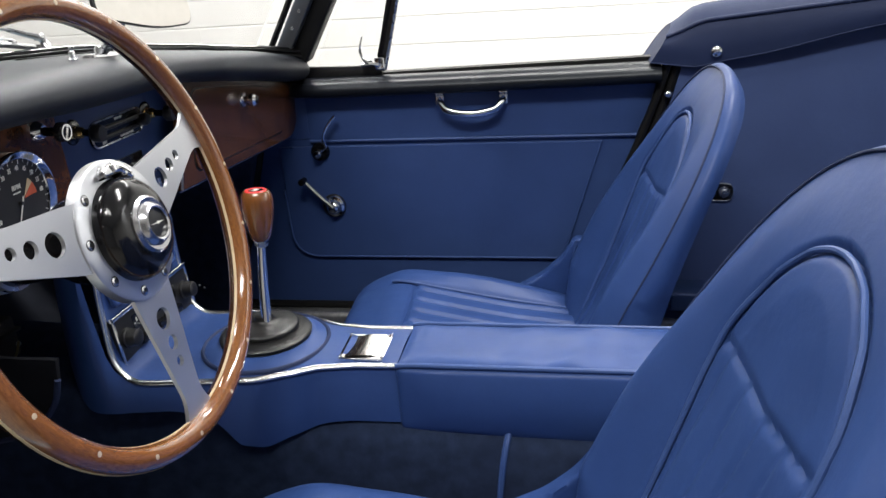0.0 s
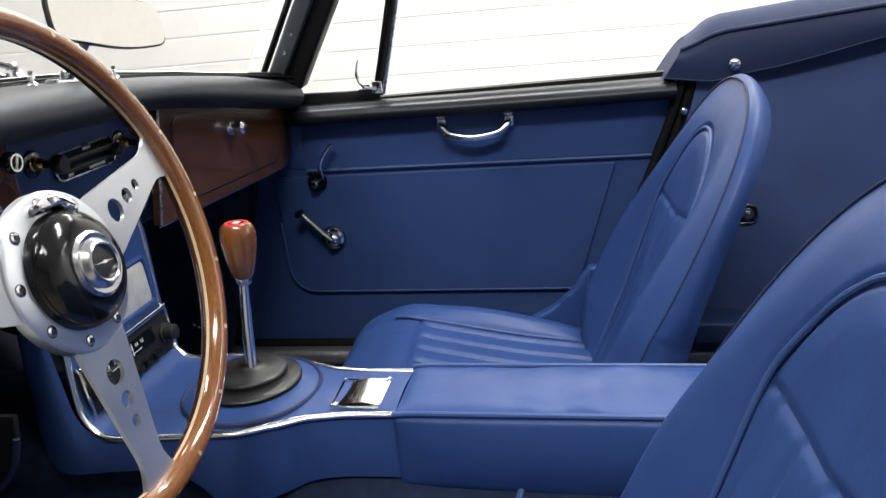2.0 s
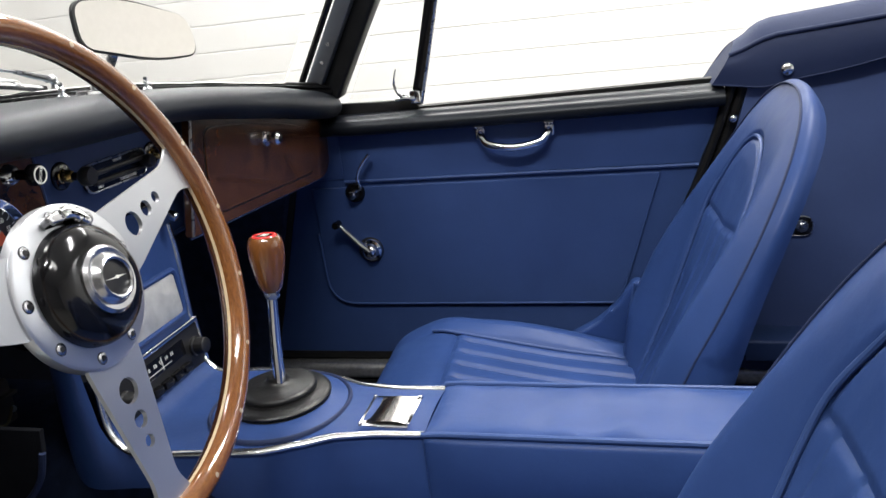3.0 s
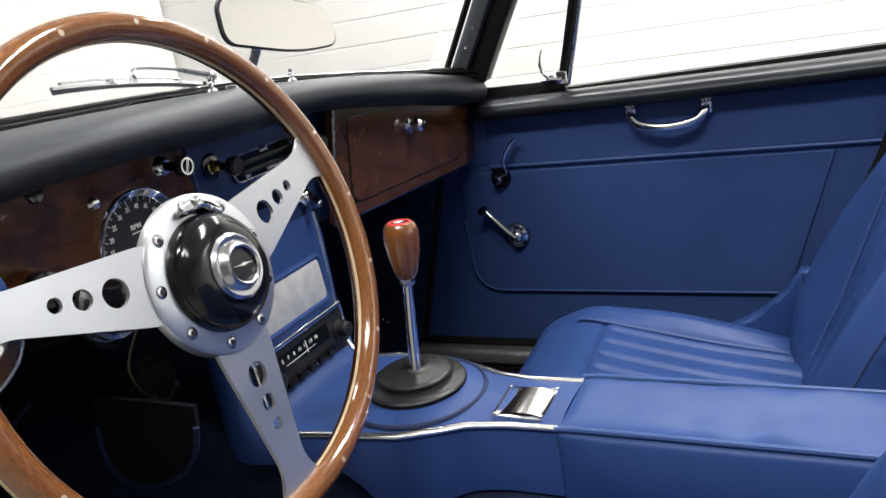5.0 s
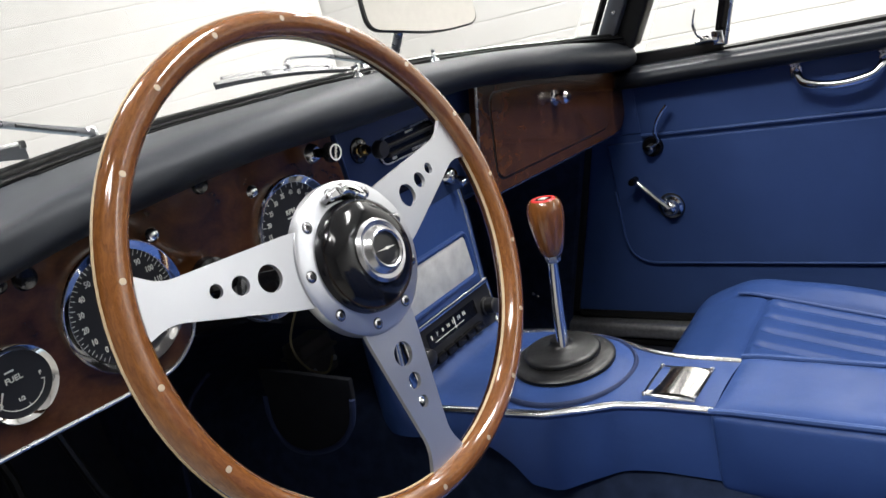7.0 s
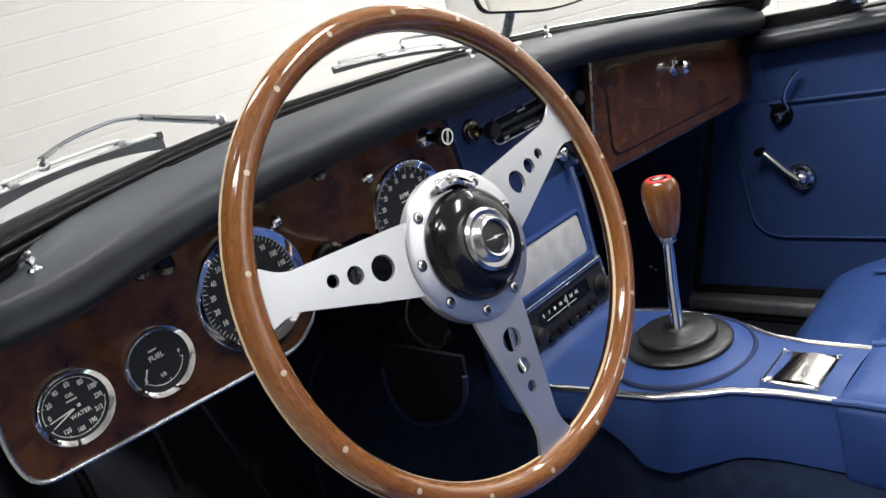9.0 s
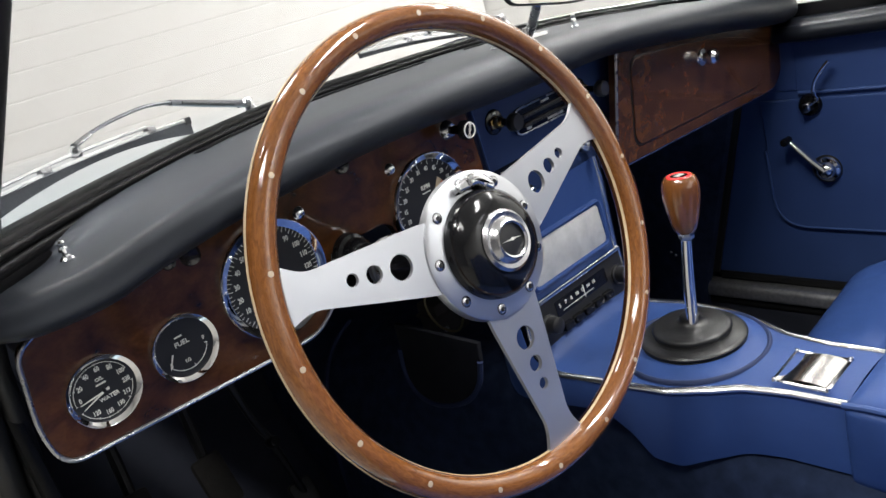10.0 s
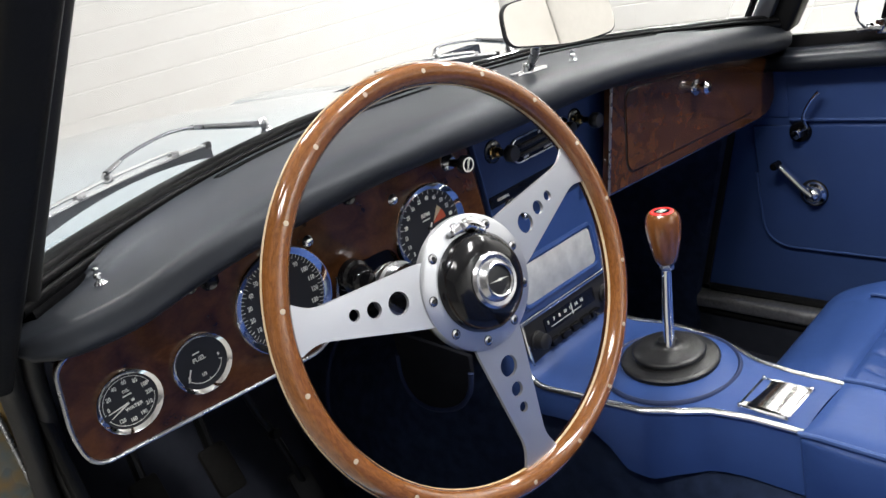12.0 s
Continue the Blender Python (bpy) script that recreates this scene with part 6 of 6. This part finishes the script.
    for k in range(nu):
        for i in range(nv):
            bm.faces.new((g[k][i], g[k][i + 1], g[k + 1][i + 1], g[k + 1][i]))
    CU = part("cushion", bm, BLUE, S, "blue leather cushion with fluted centre")
    loop = [g0 for g0 in ([(-1, k / 40) for k in range(40, -1, -1)] + [(-1 + 2 * k / 30, 0) for k in range(1, 31)] + [(1, k / 40) for k in range(1, 41)])]
    bm = bmesh.new()
    A = [bm.verts.new(cushion(s, u)) for s, u in loop]
    B = [bm.verts.new(Vector((a.co.x + 0.01, a.co.y * 0.97, 0.30 - ZF))) for a in A]
    for i in range(len(A) - 1):
        bm.faces.new((A[i], A[i + 1], B[i + 1], B[i]))
    part("cushion_side", bm, BLUE, CU, "blue leather cushion border")
    for sg in (-1, 1):
        part("cushion_piping", tube([cushion(sg * 0.152 / W, u) + Vector((0, 0, 0.005)) for u in [0.27 + 0.73 * k / 30 for k in range(31)]], 0.0028, 8), BLUE_PIPE, CU, "blue leather piping")
        # hinge gusset between cushion and back
        bm = bmesh.new()
        pts = [(0.286, 0.442), (0.340, 0.470), (0.376, 0.502), (0.404, 0.544), (0.424, 0.540), (0.440, 0.405), (0.420, 0.380), (0.300, 0.395)]
        bm = prism(fillet(pts, 0.015, 4), 0.022, Matrix(((1, 0, 0, 0), (0, 0, -sg * 1.0, sg * 0.222), (0, 1, 0, -ZF), (0, 0, 0, 1))), 0.007, 4)
        GU = part("hinge_gusset", bm, BLUE, S, "leather gusset over the seat hinge")
        part("gusset_seam", tube(catmull([(0.4045, sg * 0.2005, 0.540 - ZF), (0.399, sg * 0.1985, 0.505 - ZF), (0.400, sg * 0.198, 0.470 - ZF), (0.412, sg * 0.1985, 0.430 - ZF), (0.432, sg * 0.199, 0.405 - ZF)], 5), 0.0022, 8), BLUE_PIPE, GU)
    part("seat_frame", box(0.02, 0.42, -0.20, 0.20, 0.035, 0.10, 0.01), BLACK_SATIN, S)
    for sy in (-0.16, 0.16):
        part("runner", box(0.0, 0.45, sy - 0.02, sy + 0.02, 0.0, 0.034, 0.004), STEEL, S)
    return S


SEAT = build_seat()
DSEAT = copy_thing(SEAT, Matrix.Translation((0.0, -0.335, ZF + 0.022)))
for o in DSEAT.children:
    if o.name.startswith("hinge_gusset"):
        o.location = (0.0, 0.0, -0.020)
    if o.name.startswith("cushion"):
        o.location = (0.0, 0.0, -0.036)
for o in DSEAT.children:
    if o.name.split(".")[0] in ("backrest", "side_panel", "back_panel"):
        o.matrix_local = Matrix.Diagonal((1, 1.03, 1.009, 1))
SEAT.matrix_world = Matrix.Translation((-0.008, 0.335, ZF - 0.023)) @ Matrix.Translation((SX, -0.226, 0)) @ pose(0, 0, 0, 0, 0, 3.3) @ Matrix.Translation((-SX, 0.226, 0)) @ Matrix.Diagonal((1, 1, 1.018, 1))
for o in SEAT.children:
    if o.name.split(".")[0] in ("backrest", "side_panel", "back_panel"):
        o.matrix_local = Matrix.Translation((SX, -0.226, 0)) @ pose(0, 0, 0, 0, 0, -1.7) @ Matrix.Translation((-SX, 0.226, 0))
tagged(SEAT, "blue leather passenger bucket seat with fluted cushion beside the door")
tagged(DSEAT, "blue leather driver's bucket seat with arched piped backrest")

# ---- rear trim and folded hood ----
QUART = thing("rear_quarter_trim", "dark blue leather rear side trim panel", "trim panel")


def quarter(u, v):
    z = 0.22 + 0.66 * v
    x0 = door_edge_rear(z) + 0.034
    x = x0 + (1.33 - x0) * u
    return Vector((x, 0.622 - 0.10 * u ** 1.4 - 0.02 * math.sin(math.pi * v), z + 0.05 * u * v))


part("panel", solid(quarter, (0, 0.02, 0), 24, 14), QUARTER_TRIM, QUART)
part("rear_panel", box(1.24, 1.27, -0.62, 0.62, 0.22, 0.80, 0.005), QUARTER_TRIM, QUART)
part("driver_side_panel", solid(lambda u, v: Vector((quarter(u, v).x, -quarter(u, v).y, quarter(u, v).z)), (0, -0.02, 0), 16, 8), QUARTER_TRIM, QUART)
stud((0.533, 0.607, 0.776), (-0.2, -1, 0.1), 0.0072, QUART, BEZEL, "stud")
part("ledge", box(0.545, 1.22, 0.530, 0.604, 0.380, 0.419, 0.006, 3), FASCIA, QUART, "blue trimmed ledge behind the seat")
ao = fillet([(-0.030, -0.0165), (0.0165, -0.0165), (0.0165, 0.0165), (-0.030, 0.0165)], 0.0164, 8)
AM = frame_of((0.638, 0.592, 0.597), (-0.1, -1, 0))
ANCHOR = part("belt_anchor", prism(ao, 0.004, AM, 0.0015), BLACK_GLOSS, QUART, "black anchor plate with a bright bolt")
part("plate_rim", sweep(bmesh.new(), [AM @ Vector((p[0], p[1], 0.0034)) for p in ao], circle(0.0013, 8), closed=True, up=(0, 1, 0.1)), STEEL, ANCHOR)
part("washer", lathe([(0.0, 0.0020), (0.0095, 0.0016), (0.0105, 0.0)], 20, AM @ Matrix.Translation((0, 0, 0.004))), STEEL, ANCHOR)
part("bolt", lathe([(0.0, 0.0050), (0.0045, 0.0046), (0.0062, 0.0030), (0.0066, 0.0)], 6, AM @ Matrix.Translation((0, 0, 0.0055))), STEEL, ANCHOR, "dull steel bolt head")
HOOD = thing("hood_cover", "folded hood under a dark blue piped vinyl cover", "hood cover")


def cover(u, v):
    """The cover from its lower front edge over the folded hood to the outside; u to the rear."""
    x = 0.500 + 0.76 * u
    rise = 0.075 * u
    y0 = 0.605 - 0.10 * u ** 1.3
    hem = lerp([(0.0, 0.832), (0.10, 0.823), (0.20, 0.837), (0.50, 0.887), (1.0, 0.96)], u)
    sec = [(0.000, hem, 0.0), (-0.004, hem * 0.5 + 0.445 + rise * 0.5, 0.0), (0.006, 0.890 + rise, 0.0), (0.045, 0.915 + rise * 1.05, 0), (0.11, 0.90 + rise, 0), (0.15, 0.82 + rise * 0.7, 0)]
    line = catmull([(a, b, 0) for a, b, c in sec], 5)
    p = line[int(round(v * (len(line) - 1)))]
    front = max(0.0, 1 - u / 0.09)
    p = Vector((p.x, p.y - 0.024 * max(0.0, 1 - u / 0.12) * max(0.0, min(1.0, (p.y - 0.855) / 0.05)), 0))
    return Vector((x + 0.040 * (p.y - 0.83) / 0.065 * front, y0 + p.x, p.y))


part("cover", solid(cover, (0.0, 0.004, -0.002), 40, 25), BLUE_VINYL, HOOD, "dark blue vinyl cover")
part("cover_piping", tube([cover(k / 40, 0.42) + Vector((0, -0.002, 0.002)) for k in range(41)], 0.0036, 8), BLUE_VINYL, HOOD, "blue piped edge")
bm = bmesh.new()
bm.faces.new([bm.verts.new(cover(0.0, j / 25) + Vector((0.001, 0, 0))) for j in range(26)])
part("front_flap", bm, BLUE_VINYL, HOOD, "folded front end of the cover", smooth=False)
part("hem", tube([cover(k / 40, 0.0) + Vector((0, -0.001, 0.0)) for k in range(41)], 0.0014, 8), BLUE_VINYL, HOOD)
p = cover(0.145, 0.12)
part("press_stud", lathe([(0, 0.0050), (0.0045, 0.0046), (0.0080, 0.0028), (0.0095, 0.0008), (0.0100, 0.0)], 24, frame_of(p + Vector((0, -0.002, 0)), (-0.1, -1, 0.1))), BEZEL, HOOD, "bright press stud")

# ---- pedals and footwell clutter ----
for px, py, pz, nm in ((-0.58, -0.377, 0.462, "brake_pedal"), (-0.58, -0.484, 0.474, "clutch_pedal")):
    PD = thing(nm, "worn black rubber faced metal pedal on a bent arm", "pedal", "pedals")
    part("arm", tube(catmull([(px - 0.02, py + 0.01, 0.78), (px - 0.05, py + 0.01, 0.60), (px - 0.015, py, pz + 0.02)], 5), 0.008, 8), RUBBER, PD)
    part("pad", prism(fillet([(-0.0215, -0.040), (0.0215, -0.040), (0.0215, 0.040), (-0.0215, 0.040)], 0.008, 4), 0.014, frame_of((px, py, pz), (1, 0, 0.55)), 0.004), PEDAL_RUBBER, PD)
AP = thing("accelerator_pedal", "dark metal accelerator pedal on a thin rod", "pedal", "pedals")
part("rod", tube(catmull([(-0.60, -0.315, 0.66), (-0.585, -0.294, 0.518), (-0.58, -0.281, 0.468), (-0.58, -0.262, 0.360)], 5), 0.006, 8), BLACK_SATIN, AP)
part("pivot", lathe([(0, 0.010), (0.008, 0.009), (0.010, 0.0), (0.008, -0.009), (0, -0.010)], 16, frame_of((-0.575, -0.281, 0.468), (1, 0.2, 0.3))), RUBBER, AP)
part("pad", prism(fillet([(-0.020, -0.040), (0.020, -0.040), (0.020, 0.040), (-0.020, 0.040)], 0.008, 4), 0.010, frame_of((-0.575, -0.262, 0.340), (1, 0, 0.55)), 0.003), RUBBER, AP)
CAB = thing("loose_wire_loop", "loop of yellow cable hanging under the dashboard", "cable")
part("cable", tube(catmull([(-0.31, -0.100, 0.70), (-0.315, -0.122, 0.66), (-0.31, -0.114, 0.622), (-0.305, -0.090, 0.603), (-0.31, -0.070, 0.615)], 8), 0.0016, 8), YELLOW, CAB)
FB = thing("heater_box", "dull brown box under the dashboard beside the tunnel", "box")
part("casing", box(-0.37, -0.33, -0.100, -0.045, 0.585, 0.640, 0.005), HEATER, FB)
part("flange", box(-0.373, -0.325, -0.103, -0.042, 0.618, 0.623, 0.002), HEATER, FB)
for yy in (-0.092, -0.054):
    stud((-0.3265, yy, 0.603), (1, 0, 0), 0.004, FB, STEEL, "screw")
PADM = thing("carpet_flap", "carpet flap blackened as in shade, with a blue bound rounded edge", "carpet")
fo = [(-0.350, 0.640)] + [(q.x, q.y) for q in catmull([(-0.352, 0.603, 0), (-0.357, 0.564, 0), (-0.345, 0.537, 0), (-0.318, 0.527, 0), (-0.278, 0.533, 0), (-0.236, 0.553, 0), (-0.208, 0.583, 0), (-0.196, 0.615, 0)], 5)] + [(-0.192, 0.640)]
FLM = Matrix(((1, 0, 0, 0), (0, 0, -1, -0.150), (0, 1, 0, 0), (0, 0, 0, 1)))
part("flap", prism(fo, 0.006, FLM, 0.002), DEEP, PADM)
part("binding", tube([FLM @ Vector((p[0], p[1], 0.006)) for p in fo[1:-1]], 0.0036, 8, up=(0, 1, 0)), BLUE_VINYL, PADM, "blue bound edge")

for dx, dz in ((0.0, 0.0), (0.010, -0.006)):
    stud((-0.430 + dx, 0.589, 0.400 + dz), (0.3, -1, 0.2), 0.004, FLOOR, CHROME, "carpet_stud")

# ---- bricks of the two visible walls ----
BRICK_L, BRICK_H, BRICK_D, GAP = 0.446, 0.142, 0.0022, 0.006


def brick_block(x0, x1, push, z):
    """A brick with worn upper and lower arrises and slightly eased ends."""
    bm = bmesh.new()
    rings = []
    for x, k in ((x0, 0.96), (x0 + 0.0015, 1.0), (x1 - 0.0015, 1.0), (x1, 0.96)):
        d = BRICK_D * k
        rings.append([bm.verts.new((x, y + push, z + h)) for y, h in ((0.0, 0.0), (-0.2 * d, 0.0), (-d, 0.003), (-d, BRICK_H - 0.003), (-0.2 * d, BRICK_H), (0.0, BRICK_H))])
    for A, B in zip(rings, rings[1:]):
        for j in range(6):
            bm.faces.new((A[j], B[j], B[(j + 1) % 6], A[(j + 1) % 6]))
    bm.faces.new(rings[0])
    bm.faces.new(rings[-1][::-1])
    bmesh.ops.recalc_face_normals(bm, faces=bm.faces)
    return bm


def brick_mesh(length):
    bm = brick_block(0.0, length, 0.0, 0.0)
    me = bpy.data.meshes.new("brick")
    bm.to_mesh(me)
    bm.free()
    me.materials.append(WHITE_WALL)
    return me


FULL = brick_mesh(BRICK_L)


def brickwork(wall, m, length, near):
    """Courses along the local x, facing local -y; bricks within the stretch near are objects of their own, the rest one mesh."""
    rng = random.Random(5)
    bm = bmesh.new()
    count = 0
    rows = int(3.58 / (BRICK_H + GAP))
    for r in range(rows):
        z = r * (BRICK_H + GAP)
        x = -(r % 2) * BRICK_L / 2
        while x < length - 0.05:
            a, b = max(x, 0.0), min(x + BRICK_L, length)
            push = rng.uniform(-0.0003, 0.0003)
            if b - a > BRICK_L - 0.001 and near[0] < a < near[1] and near[2] < z < near[3] and count < 290:
                ob = new("brick", FULL)
                ob.parent = wall
                ob.matrix_local = m @ Matrix.Translation((a, push, z))
                count += 1
            elif b - a > 0.02:
                t = brick_block(a, b, push, z)
                me = bpy.data.meshes.new("tmp")
                t.transform(m)
                t.to_mesh(me)
                bm.from_mesh(me)
                bpy.data.meshes.remove(me)
                t.free()
            x += BRICK_L + 0.0006
    tagged(part("bricks", bm, WHITE_WALL, wall, smooth=False), "white painted bricks", kind="stuff")


brickwork(WALLS["wall_side"], Matrix.Translation((-4.0, 3.42, 0)), 6.2, (1.3, 5.6, 0.3, 2.4))
brickwork(WALLS["wall_ahead"], AHEAD @ Matrix.Translation((6.0, 0, 0)) @ pose(0, 0, 0, 0, 0, 180), 6.0, (1.4, 5.5, 0.3, 2.3))
